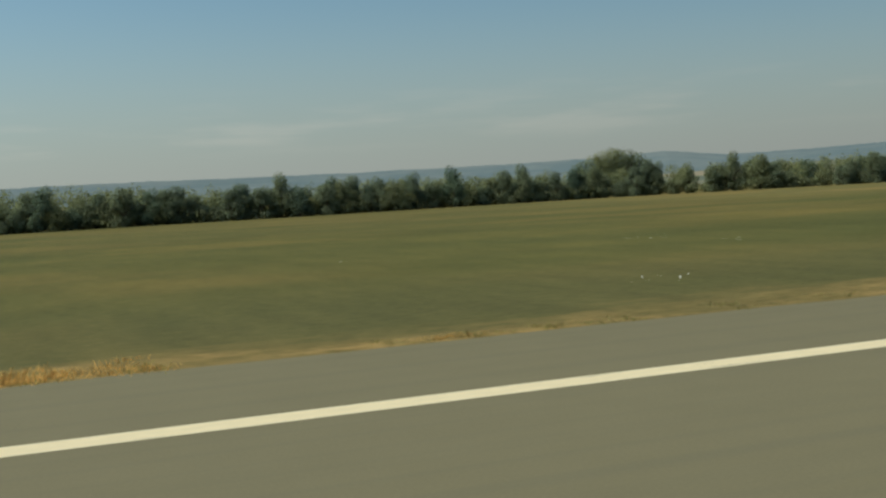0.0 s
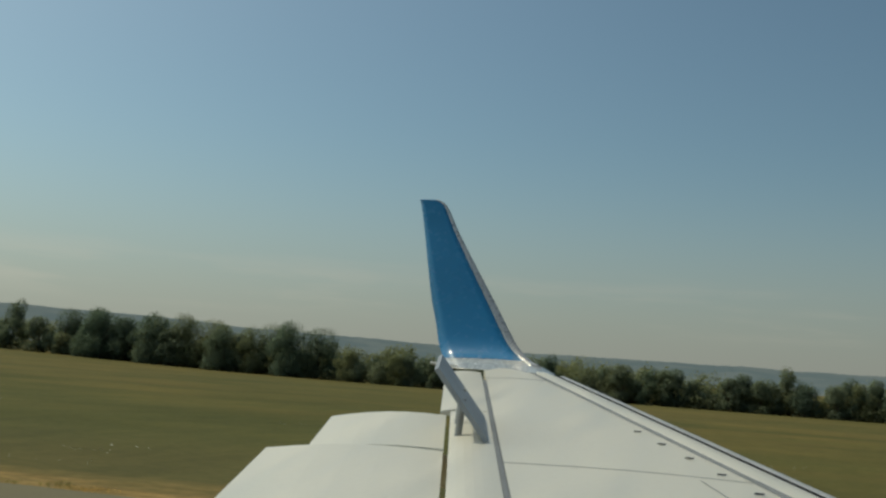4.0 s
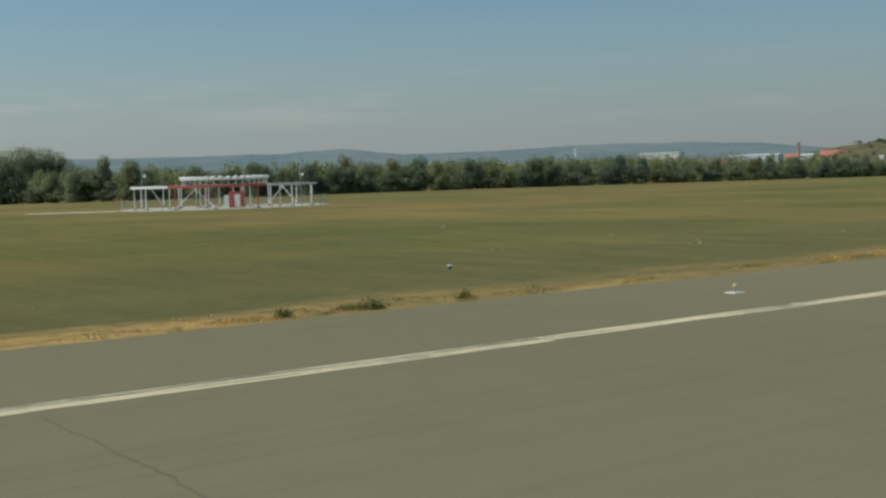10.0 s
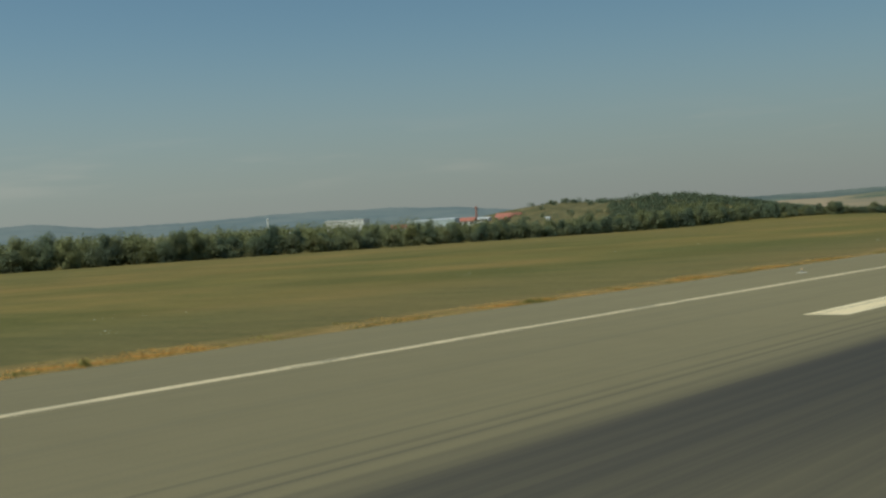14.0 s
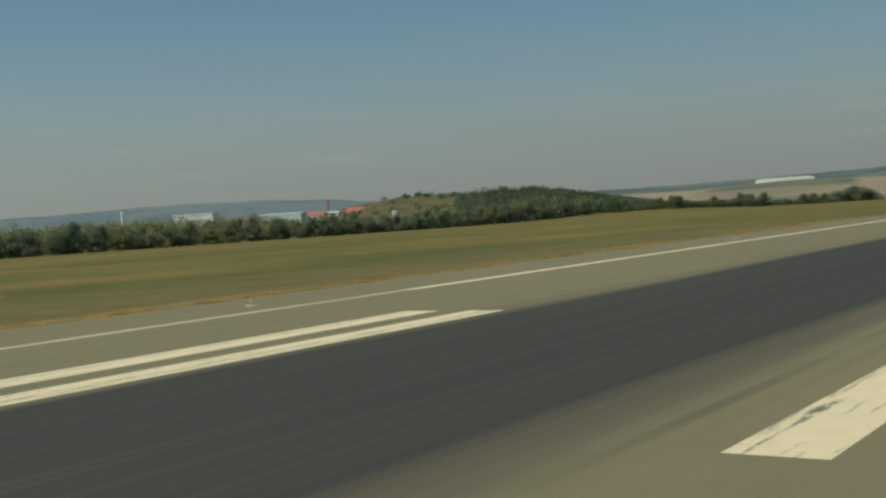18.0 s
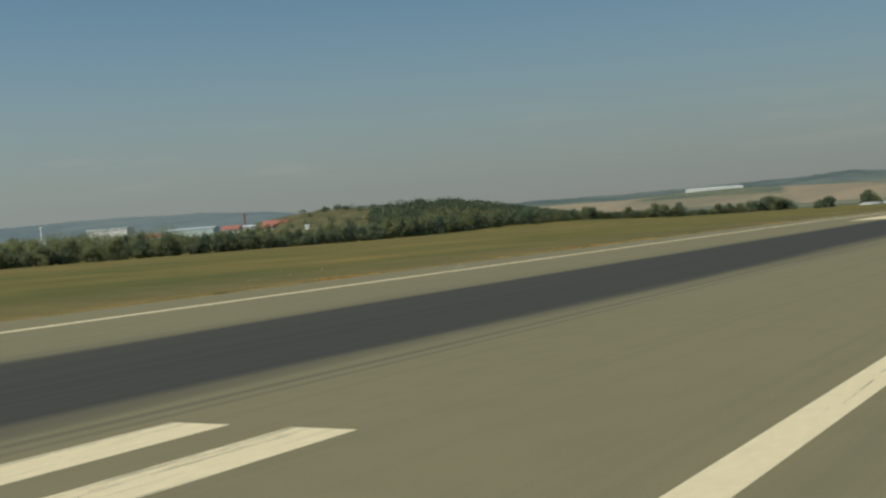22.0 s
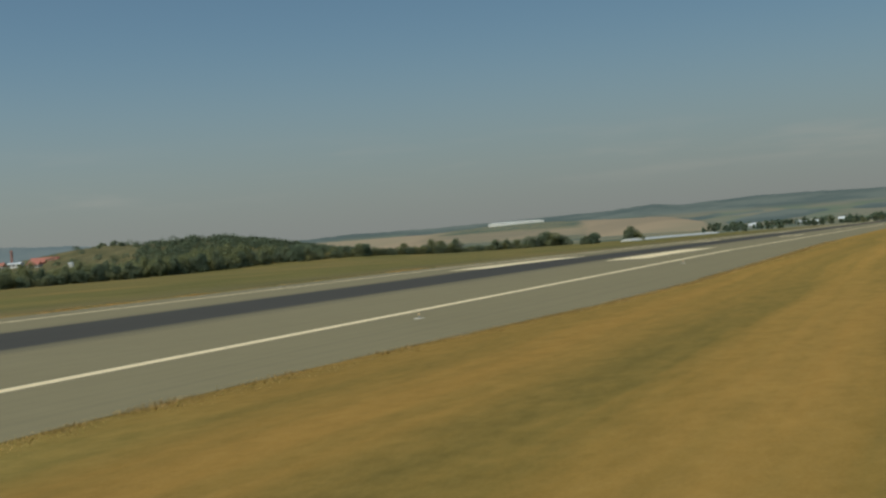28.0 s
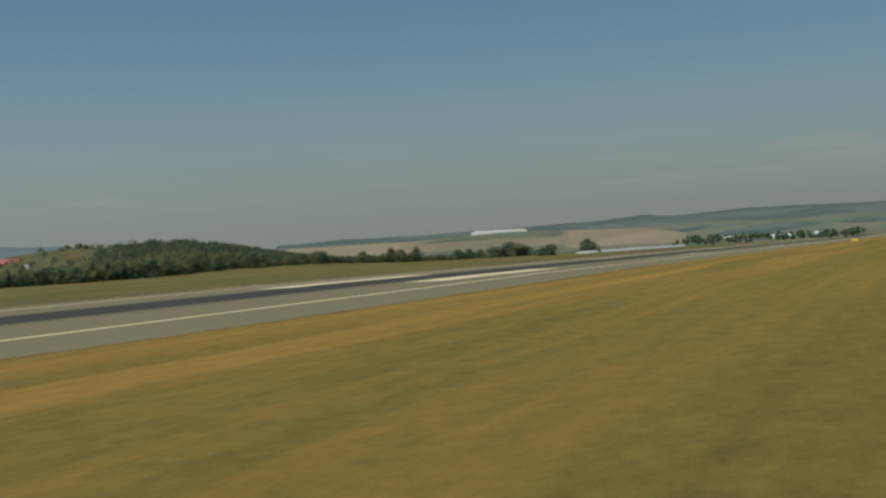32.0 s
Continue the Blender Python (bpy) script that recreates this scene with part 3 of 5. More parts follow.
def strip(name, x0, x1, y0, y1, up, material, label, step=20.0, kind="structure", parent=None, thick=0.0):
    """A flat strip along the runway that follows its fall."""
    bm = bmesh.new()
    xs = [x0] + [x for x in GX if x0 < x < x1] + [x1]
    for a, b in zip(xs, xs[1:]):
        za, zb = land(a, 0) + up, land(b, 0) + up
        bm.faces.new([bm.verts.new(p) for p in ((a, y0, za), (b, y0, zb), (b, y1, zb), (a, y1, za))])
    bmesh.ops.remove_doubles(bm, verts=bm.verts, dist=0.001)
    if thick:
        g = bmesh.ops.extrude_face_region(bm, geom=bm.faces[:])
        bmesh.ops.translate(bm, verts=[v for v in g["geom"] if isinstance(v, bmesh.types.BMVert)], vec=(0, 0, -thick))
        bmesh.ops.recalc_face_normals(bm, faces=bm.faces)
    ob = part(name, bm, material, parent)
    return tagged(ob, label, "" if parent else "runway", kind="" if parent else kind)


build_ground()
rng = np.random.default_rng(7)


def ragged_slab(name, outline, top, thick, material, label, category):
    bm = bmesh.new()
    f = bm.faces.new([bm.verts.new((x, y, top)) for x, y in outline])
    if f.normal.z < 0:
        f.normal_flip()
    g = bmesh.ops.extrude_face_region(bm, geom=[f])
    bmesh.ops.translate(bm, verts=[v for v in g["geom"] if isinstance(v, bmesh.types.BMVert)], vec=(0, 0, -thick))
    bmesh.ops.triangulate(bm, faces=bm.faces)
    bmesh.ops.recalc_face_normals(bm, faces=bm.faces)
    return tagged(part(name, bm, material), label, category, kind="structure")


def near_edge(x):
    return -31.0 + 0.6 * smooth((x - 240) / 30) - 0.3 * smooth((x - 236) / 8) - 4.0 * smooth((x - 248) / 62) + 0.6 * smooth((x - 340) / 80)


def runway():
    """The slab, with edges nibbled by grass."""
    bm = bmesh.new()
    xs = steps((-1500, -60, 120), (-60, 400, 1.5), (400, 700, 6), (700, 1500, 50))
    rows = []
    for x in xs:
        e = 30.0 + 0.22 * noise.noise(Vector((x * 0.22, 3.1, 0))) + 0.12 * noise.noise(Vector((x * 1.1, 9.2, 0)))
        w = near_edge(x) + 0.3 * noise.noise(Vector((x * 0.2, 5.1, 2))) + 0.15 * noise.noise(Vector((x * 0.9, 2.1, 2)))
        z = land(x, 0)
        rows.append([bm.verts.new(p) for p in ((x, w, z - 0.12), (x, w, z), (x, 0, z), (x, e, z), (x, e, z - 0.12))])
    for a, b in zip(rows, rows[1:]):
        for k in range(4):
            bm.faces.new((a[k], b[k], b[k + 1], a[k + 1]))
    bmesh.ops.recalc_face_normals(bm, faces=bm.faces)
    ob = part("runway", bm, ASPHALT)
    if ob.data.polygons[1].normal.z < 0:
        ob.data.flip_normals()
    return tagged(ob, "long grey asphalt runway with dark tyre rubber and worn markings", "runway", kind="structure")


RUNWAY = runway()
strip("edge_line", -1400, 1450, -22.5, -21.6, 0.004, PAINT, "white runway edge line", parent=RUNWAY)
for xa, xb, ya, yb, paint in ((-1400, 88, 21.6, 22.5, PAINT), (88.02, 150, 21.62, 22.0, WORN), (88.02, 118, 22.003, 22.48, SCRAPED), (118.02, 150, 22.003, 22.38, SCRAPED), (150.02, 235, 21.74, 22.4, WORN), (235.02, 1450, 21.6, 22.5, PAINT)):
    strip("edge_line", xa, xb, ya, yb, 0.004, paint, "worn white runway edge line", parent=RUNWAY)
for x0 in (200.4, 545.0, 700.0):
    for ya, yb in ((11.65, 13.35), (8.55, 10.2), (-10.85, -9.2), (-14.1, -12.45)):
        strip("touchdown_bar", x0 - (1.6 if ya > 0 and x0 < 300 else 0), x0 + 22.6, ya, yb, 0.005, OLD_PAINT, "scuffed white touchdown zone bar", parent=RUNWAY)
for ya, yb in ((8.3, 14.3), (-14.3, -8.3)):
    strip("aiming_block", 385, 434, ya, yb, 0.005, PAINT, "broad white aiming point block", parent=RUNWAY)
SEAM = plain("tar_seam", (0.155, 0.132, 0.082), 0.9, scale=4, vary=0.3, how="world")
for xs, ya, yb in ((138.3, 12.4, 21.2), (54.0, 6, 21)):
    bm = bmesh.new()
    pts = [(xs + 0.12 * noise.noise(Vector((xs, k * 0.7, 0))), ya + (yb - ya) * k / 24) for k in range(25)]
    for (xa, y1), (xb, y2) in zip(pts, pts[1:]):
        bm.faces.new([bm.verts.new(p) for p in ((xa - 0.025, y1, 0.003), (xa + 0.025, y1, 0.003), (xb + 0.025, y2, 0.003), (xb - 0.025, y2, 0.003))])
    part("tar_seam", bm, SEAM, RUNWAY, "dark tarred crack across the asphalt")

# the exit taxiway that the path leaves by, broad at its mouth
mouth = [(120, -30.3), (230.6, -30.2), (230.3, -31.4), (230.9, -36), (233.8, -44), (239, -54), (247, -66), (257, -80), (276, -120), (300, -180),
         (262, -190), (238, -130), (222, -92), (210, -66), (196, -48), (176, -38), (120, -33)]
ragged_slab("taxiway", mouth, -0.004, 0.14, ASPHALT, "grey asphalt exit taxiway branching off the runway", "taxiway")


# ---- aircraft wing ----
def wing_z(y):
    return 3.98 - (15.5 - y) * math.tan(radians(6))


def lead_x(y):
    return -1.18 - (y - 5.82) * 0.4535


def hinge_x(y):
    return -4.09 - (y - 7.15) * 0.279


def wing_panel(front, back, y0, y1, thick, n=8, drop_front=0.0, drop_back=0.0, lift=0.0):
    """A wing piece between two chordwise lines, with a slightly domed skin."""
    bm = bmesh.new()
    secs = []
    for k in range(n + 1):
        y = y0 + (y1 - y0) * k / n
        a, b, z = front(y), back(y), wing_z(y) + lift
        prof = []
        for j in range(7):
            u = j / 6
            dome = 0.016 * math.sin(math.pi * u)
            prof.append((a + (b - a) * u, y, z + dome - drop_front * (1 - u) ** 2 - drop_back * u ** 2))
        for j in range(6, -1, -1):
            u = j / 6
            prof.append((a + (b - a) * u, y, z - thick * (0.35 + 0.65 * math.sin(math.pi * min(1, u + 0.12))) - drop_front * (1 - u) ** 2 - drop_back * u ** 2))
        secs.append(prof)
    return loft(bm, secs)


def skin_material():
    m, n, l, b = nodes_of("pale_grey_wing_paint", 0.40, 0.18, 0.5)
    v = place(n, l, "object")
    long = noise_at(n, l, v, 1.0, 5, (3.0, 0.35, 1))
    fine = noise_at(n, l, v, 22, 3)
    col = ramp(n, l, long, [(0.3, (0.77, 0.72, 0.60)), (0.7, (0.83, 0.78, 0.66))])
    col = blend(n, l, 0.25, col, ramp(n, l, fine, [(0.3, (0.73, 0.68, 0.57)), (0.7, (0.83, 0.78, 0.66))]))
    l.new(col, b.inputs["Base Color"])
    l.new(span(n, l, long, 0.3, 0.7, 0.36, 0.5), b.inputs["Roughness"])
    return m


def aircraft():
    skin = skin_material()
    nose = plain("bare_leading_edge_metal", (0.42, 0.42, 0.41), 0.45, 0.5, scale=2)
    seal = plain("grey_rubber_seal", (0.20, 0.21, 0.22), 0.7, scale=4)
    black = plain("black_gap_seal", (0.012, 0.012, 0.012), 0.9, scale=4)
    blue = plain("glossy_blue_winglet_paint", (0.024, 0.23, 0.47), 0.24, scale=1, vary=0.06, spec=0.6, bumpy=0)
    steel = plain("polished_edge_metal", (0.62, 0.60, 0.56), 0.3, 0.6, scale=3)
    gloss = plain("glossy_white_root_paint", (0.72, 0.70, 0.64), 0.24, 0.35, scale=2, vary=0.05, bumpy=0)
    grey = plain("shaded_spoiler_grey", (0.33, 0.35, 0.37), 0.5, scale=2)
    root = thing("airliner_wing", (99.45, 1.86, 0), "pale grey airliner wing with a blue winglet and raised spoiler", "aircraft wing")
    part("wing_box", wing_panel(lambda y: lead_x(y) - 0.36, hinge_x, 1.2, 15.0, 0.42, 14), skin, root, smooth=False)
    part("leading_strip", wing_panel(lambda y: lead_x(y) - 0.02, lambda y: lead_x(y) - 0.33, 1.2, 14.9, 0.25, 14, 0.02), skin, root)
    part("slat", wing_panel(lambda y: lead_x(y) + 0.17, lambda y: lead_x(y) + 0.03, 1.2, 14.8, 0.24, 14, 0.12, 0.02), nose, root, "bare metal leading-edge slat")
    part("slat_gap", wing_panel(lambda y: lead_x(y) + 0.035, lambda y: lead_x(y) - 0.025, 1.2, 14.8, 0.2, 8, lift=-0.028), black, root)
    part("panel_seal", wing_panel(lambda y: lead_x(y) - 0.325, lambda y: lead_x(y) - 0.365 - 0.02 * (y < 8.2), 1.2, 8.2, 0.1, 8, lift=0.008), seal, root, "grey seal strip")
    part("panel_gap", wing_panel(lambda y: lead_x(y) - 0.33, lambda y: lead_x(y) - 0.36, 8.2, 14.6, 0.1, 8, lift=0.006), seal, root)
    part("hinge_gap", wing_panel(lambda y: hinge_x(y) + 0.02, lambda y: hinge_x(y) - 0.06, 1.2, 13.6, 0.12, 8, lift=-0.02), seal, root)
    part("aileron", wing_panel(lambda y: hinge_x(y) - 0.05, lambda y: hinge_x(y) - 0.52, 10.75, 14.4, 0.1, 6, 0, 0.03), skin, root)
    part("rear_panel", wing_panel(lambda y: hinge_x(y) - 0.05, lambda y: hinge_x(y) - 0.42, 1.2, 10.7, 0.08, 6, 0, 0.02), skin, root)
    # flaps run out and down behind the trailing edge
    for ya, yb, out in ((1.2, 5.2, 1.95), (5.25, 8.68, 1.95), (8.75, 10.68, 1.62)):
        part("flap", wing_panel(lambda y: hinge_x(y) - 0.46, lambda y: hinge_x(y) - out, ya, yb, 0.12, 4, 0.0, 0.10, lift=-0.055), skin, root)
    for y in (5.2, 9.8):
        bm = bmesh.new()
        lathe(bm, [(-1.0, 0.02), (-0.8, 0.1), (-0.4, 0.15), (0.3, 0.15), (1.2, 0.03)], 12, 'X', (hinge_x(y), y, wing_z(y) - 0.42))
        part("flap_fairing", bm, skin, root, smooth=True)
    # raised spoiler panel; its grey colour holds the shade on the front face
    bm = bmesh.new()
    a, b = Vector((hinge_x(8.85) - 0.1, 8.85, wing_z(8.85) + 0.03)), Vector((hinge_x(10.22) - 0.1, 10.22, wing_z(10.22) + 0.03))
    up = Vector((-0.44, -0.02, 0.54))
    th = Vector((0.035, 0.0, 0.02))
    loft(bm, [[a, b, b + up * 0.98, a + up], [a - th, b - th, b - th + up * 0.98, a - th + up]])
    part("spoiler", bm, grey, root, "raised spoiler panel with its shade in the grey")
    for k in range(2):
        p = a.lerp(b, 0.25 + 0.5 * k)
        bm = rod(bmesh.new(), p + Vector((-0.25, 0, -0.08)), p + up * 0.5, 0.03)
        part("actuator", bm, GREY_METAL, root)
    # vents along the front spar, and skin joints
    for k in range(8):
        y = 10.15 - k * 0.5985
        x = -3.66 + (10.15 - y) * 0.451
        bm = box(bmesh.new(), (x, y, wing_z(y) + 0.016), (0.062, 0.024, 0.008), -0.2, 0.0015, Matrix.Rotation(radians(6), 4, 'X'))
        part("vent", bm, black, root)
    for xa, ya, xb, yb in ((-2.62, 8.2, -4.38, 8.1), (-2.97, 8.04, -1.15, 3.4), (-5.2, 13.9, -5.95, 13.75)):
        n = Vector((yb - ya, xa - xb, 0)).normalized() * 0.0022
        bm = bmesh.new()
        top = []
        for k in range(9):
            t = k / 8
            x, y = xa + (xb - xa) * t, ya + (yb - ya) * t
            c0, c1 = lead_x(y) - 0.36, hinge_x(y)
            u = max(0, min(1, (x - c0) / (c1 - c0)))
            top.append((x, y, wing_z(y) + 0.0165 * math.sin(math.pi * u) + 0.002))
        loft(bm, [[Vector(p) - n, Vector(p) + n, Vector(p) + n + Vector((0, 0, 0.003)), Vector(p) - n + Vector((0, 0, 0.003))] for p in top])
        part("skin_joint", bm, seal, root)

    # blended winglet, swept back and turned up
    path = [(14.75, wing_z(14.75), -5.26, -6.66), (15.1, wing_z(15.1) + 0.01, -5.42, -6.78), (15.4, 4.00, -5.58, -6.93), (15.62, 4.09, -5.80, -7.05),
            (15.76, 4.25, -6.00, -7.15), (15.86, 4.53, -6.20, -7.24), (15.95, 4.88, -6.43, -7.36), (16.05, 5.36, -6.75, -7.48), (16.16, 5.85, -7.07, -7.60), (16.23, 6.25, -7.30, -7.70), (16.24, 6.35, -7.46, -7.74)]

    fine_path = []
    for k in range(len(path) - 1):
        p0, p1, p2, p3 = (np.array(path[min(max(j, 0), len(path) - 1)]) for j in (k - 1, k, k + 1, k + 2))
        for t in (0.0, 0.25, 0.5, 0.75):
            fine_path.append(tuple(0.5 * (2 * p1 + (p2 - p0) * t + (2 * p0 - 5 * p1 + 4 * p2 - p3) * t ** 2 + (3 * p1 - p0 - 3 * p2 + p3) * t ** 3)))
    path = fine_path + [path[-1]]

    def outline(k, f0, f1, th):
        th *= 0.12 + 0.88 * smooth(k / 16)
        y, z, xl, xt = path[k]
        ya, za = path[max(0, k - 1)][:2]
        yb, zb = path[min(len(path) - 1, k + 1)][:2]
        t = Vector((0, yb - ya, zb - za)).normalized()
        nrm = Vector((0, -t.z, t.y))
        c = xl - xt
        pts = []
        for s in (1, -1):
            for j in (range(7) if s == 1 else range(6, -1, -1)):
                u = f0 + (f1 - f0) * j / 6
                w = th * c * (1.2 * math.sqrt(max(u, 0)) * (1 - u) + 0.012)
                if f0 > 0:
                    w = th * c * max(0.012, 1.2 * math.sqrt(u) * (1 - u))
                pts.append(Vector((xl - c * u, y, z)) + nrm * w * s * (1 if s == 1 else 1))
        return pts
    part("winglet", loft(bmesh.new(), [outline(k, 0.10, 1.0, 0.07) for k in range(10, len(path))]), blue, root, "glossy blue blended winglet", True)
    part("winglet_root", loft(bmesh.new(), [outline(k, 0.0, 1.0, 0.07) for k in range(0, 11)]), gloss, root, "glossy white winglet root", True)
    part("winglet_edge", loft(bmesh.new(), [outline(k, 0.0, 0.115, 0.085) for k in range(8, len(path))]), steel, root, "polished metal leading edge", True)
    bm = rod(bmesh.new(), (-6.62, 14.9, wing_z(14.9)), (-6.98, 14.85, wing_z(14.9) + 0.03), 0.03, 0.02)
    part("navigation_light", bm, PLASTER, root, "small white tail light")
    # main leg and its pair of tyres carry the wing
    part("gear_leg", rod(bmesh.new(), (-3.3, 2.0, 0.55), (-3.3, 2.2, wing_z(2.2) - 0.2), 0.11, 0.13, 12), GREY_METAL, root)
    tyre = plain("tyre_rubber", (0.02, 0.02, 0.02), 0.9, scale=6)
    for y in (1.62, 2.38):
        bm = bmesh.new()
        lathe(bm, [(-0.2, 0.3), (-0.19, 0.5), (-0.1, 0.56), (0.1, 0.56), (0.19, 0.5), (0.2, 0.3), (-0.2, 0.3)], 28)
        bmesh.ops.rotate(bm, verts=bm.verts, matrix=Matrix.Rotation(radians(90), 3, 'Z'))
        bmesh.ops.translate(bm, verts=bm.verts, vec=(-3.3, y, 0.56))
        w = part("wheel", bm, tyre, root, smooth=True)
        part("rim", rod(bmesh.new(), (-3.3, y - 0.15, 0.56), (-3.3, y + 0.15, 0.56), 0.3, n=20), GREY_METAL, w)
    part("axle", rod(bmesh.new(), (-3.3, 1.6, 0.56), (-3.3, 2.4, 0.56), 0.09), GREY_METAL, root)


aircraft()


# ---- jet engine ----
def cowl_material():
    """White nacelle paint, faintly streaked along the airflow."""
    m, n, l, b = nodes_of("white_cowl_paint", 0.5, 0.0, 0.25)
    v = place(n, l, "object")
    long = noise_at(n, l, v, 1.0, 5, (0.5, 3.0, 3.0))
    grime = noise_at(n, l, v, 2.5, 5, (1, 1, 1), 0.65)
    col = ramp(n, l, long, [(0.3, (0.72, 0.655, 0.50)), (0.7, (0.80, 0.73, 0.57))])
    col = blend(n, l, span(n, l, grime, 0.5, 0.75, 0, 0.25), col, (0.52, 0.50, 0.44))
    l.new(col, b.inputs["Base Color"])
    l.new(span(n, l, long, 0.3, 0.7, 0.44, 0.58), b.inputs["Roughness"])
    return m


COWL = [(-2.3, 0.80), (-1.8, 0.91), (-1.2, 0.995), (-0.6, 1.04), (0.0, 1.06), (0.06, 1.06), (0.5, 1.045), (1.0, 0.99), (1.34, 0.91), (1.50, 0.84), (1.56, 0.77)]


def cowl_radius(x):
    return float(np.interp(x, [p[0] for p in COWL], [p[1] for p in COWL]))


def on_cowl(x, deg, up=0.004):
    """A point on the nacelle's skin; degrees from its top, positive towards the cabin."""
    r = cowl_radius(x) + up
    return Vector((x, -r * math.sin(radians(deg)), AXIS + r * math.cos(radians(deg))))


def fairing(px, deg, up=0.003):
    """A point on the fairing's skin; degrees round it, from 0 on the cabin's side over the top."""
    u = max(0.0, min(1.0, (0.55 - px) / 4.3))
    grow = math.sqrt(1 - (1 - min(1.0, u / 0.3)) ** 2)
    half, top = 0.01 + 0.42 * grow, 2.48 + 0.34 * min(1.0, u / 0.36) ** 0.6 + 0.06 * u
    t, low = radians(deg), AXIS + 0.45
    c, k = math.cos(t), max(0.0, math.sin(t)) ** 0.75
    return Vector((px, -half * c, low + (top - low) * k)) + Vector((0, -c, k)).normalized() * up


def strip_on(skin, points, half):
    """A thin raised strip laid along points of a skin."""
    secs = []
    at = [skin(a, b, 0.0) for a, b in points]
    for k, (a, b) in enumerate(points):
        nor = (skin(a, b, 0.1) - at[k]).normalized()
        d = (at[min(k + 1, len(at) - 1)] - at[max(k - 1, 0)]).normalized()
        w = d.cross(nor).normalized() * half
        secs.append([at[k] - w - nor * 0.004, at[k] + w - nor * 0.004, at[k] + w + nor * 0.003, at[k] - w + nor * 0.003])
    return loft(bmesh.new(), secs)


AXIS = 1.48


def jet_engine(x, y):
    white = cowl_material()
    joint = plain("dull_panel_joint", (0.42, 0.375, 0.29), 0.7, scale=5)
    dark = plain("dark_vent_slot", (0.15, 0.125, 0.095), 0.7, scale=5)
    lip_metal = plain("polished_lip_metal", (0.62, 0.61, 0.58), 0.3, 0.7, scale=3)
    root = thing("jet_engine", (x, y, 0), "white riveted jet engine nacelle with a pylon fairing on top", "jet engine")
    c = (0, 0, AXIS)
    part("fan_cowl", lathe(bmesh.new(), [p for p in COWL if p[0] < 0.03], 64, 'X', c), white, root, "", True)
    part("inlet_cowl", lathe(bmesh.new(), [p for p in COWL if 0.03 < p[0] < 1.45], 64, 'X', c), white, root, "", True)
    part("cowl_joint", lathe(bmesh.new(), [(0.0, 1.052), (0.03, 1.046), (0.06, 1.052)], 64, 'X', c), joint, root)
    part("inlet_lip", lathe(bmesh.new(), [(1.34, 0.91), (1.50, 0.84), (1.56, 0.77), (1.52, 0.73), (1.38, 0.70)], 64, 'X', c), lip_metal, root, "polished metal inlet lip", True)
    part("inlet_duct", lathe(bmesh.new(), [(1.38, 0.70), (1.0, 0.75), (0.6, 0.78)], 48, 'X', c), GREY_METAL, root, "", True)
    part("spinner", lathe(bmesh.new(), [(0.62, 0.26), (0.8, 0.2), (0.98, 0.1), (1.06, 0.0)], 24, 'X', c), DARK_METAL, root, "", True)
    blade = bmesh.new()
    loft(blade, [[(0.55 - 0.06, 0, 0.24), (0.7, 0.09, 0.24), (0.7, 0.1, 0.24), (0.49, 0.01, 0.24)], [(0.5, -0.04, 0.76), (0.68, 0.1, 0.77), (0.68, 0.11, 0.77), (0.5, -0.03, 0.76)]])
    me = mesh_of("fan_blade", blade, DARK_METAL)
    for k in range(24):
        o = new("fan_blade", me)
        o.parent, o.location, o.rotation_euler = root, c, (2 * math.pi * k / 24, 0, 0)
    part("exhaust", lathe(bmesh.new(), [(-2.3, 0.78), (-2.25, 0.6), (-2.9, 0.45), (-3.4, 0.3)], 40, 'X', c), GREY_METAL, root, "", True)
    # broad fairing that runs over the nacelle's top to the wing
    bm = bmesh.new()
    part("pylon_fairing", loft(bm, [[fairing(0.55 - 4.3 * u, 180 * j / 24, 0.0) for j in range(25)] for u in (0.0, 0.006, 0.02, 0.05, 0.1, 0.16, 0.24, 0.33, 0.45, 0.6, 0.8, 1.0)]),
         white, root, "white pylon fairing over the nacelle", True)
    # seams, an access panel, vent slots and rows of rivets
    for px in (-0.39, -0.57, -0.82, -2.0):
        part("skin_joint", strip_on(fairing, [(px + 0.001 * (t - 90), t) for t in range(8, 120, 7)], 0.0035), joint, root)
    for px in (0.55, -1.45):
        part("skin_joint", strip_on(on_cowl, [(px, d) for d in range(-20, 100, 6)], 0.0035), joint, root)
    part("access_panel", strip_on(fairing, [(-0.58 + 0.09 * k, 56) for k in range(4)], 0.0035), joint, root, "outlined access panel")
    for px, t, ln, half in ((-0.765, 80, 0.095, 0.007), (-0.475, 70, 0.03, 0.008), (-0.02, 40, 0.02, 0.04), (-0.60, 84, 0.03, 0.006)):
        part("vent_slot", strip_on(fairing, [(px - ln / 2, t), (px, t), (px + ln / 2, t)], half), dark, root, "dark vent slot")
    for px, d in ((0.32, 12), (0.62, 40)):
        part("vent_slot", strip_on(on_cowl, [(px - 0.12, d - 1), (px, d), (px + 0.12, d + 1)], 0.007), dark, root, "dark vent slot")
    rivet = mesh_of("rivet", rod(bmesh.new(), (0, 0, -0.003), (0, 0, 0.003), 0.008, n=6), joint)
    for x0, x1, t in ((-2.3, -0.98, 72), (-2.3, -0.98, 64), (-0.9, -0.72, 60), (-0.66, -0.55, 48), (-0.98, -0.96, 40), (-2.3, -1.1, 45)):
        n = max(3, int((x1 - x0) / 0.075))
        for k in range(n + 1):
            px = x0 + (x1 - x0) * k / n
            p, q = fairing(px, t, 0.0), fairing(px, t, 0.1)
            o = new("rivet", rivet)
            o.parent, o.location, o.rotation_mode, o.rotation_quaternion = root, p, 'QUATERNION', (q - p).to_track_quat('Z', 'Y')
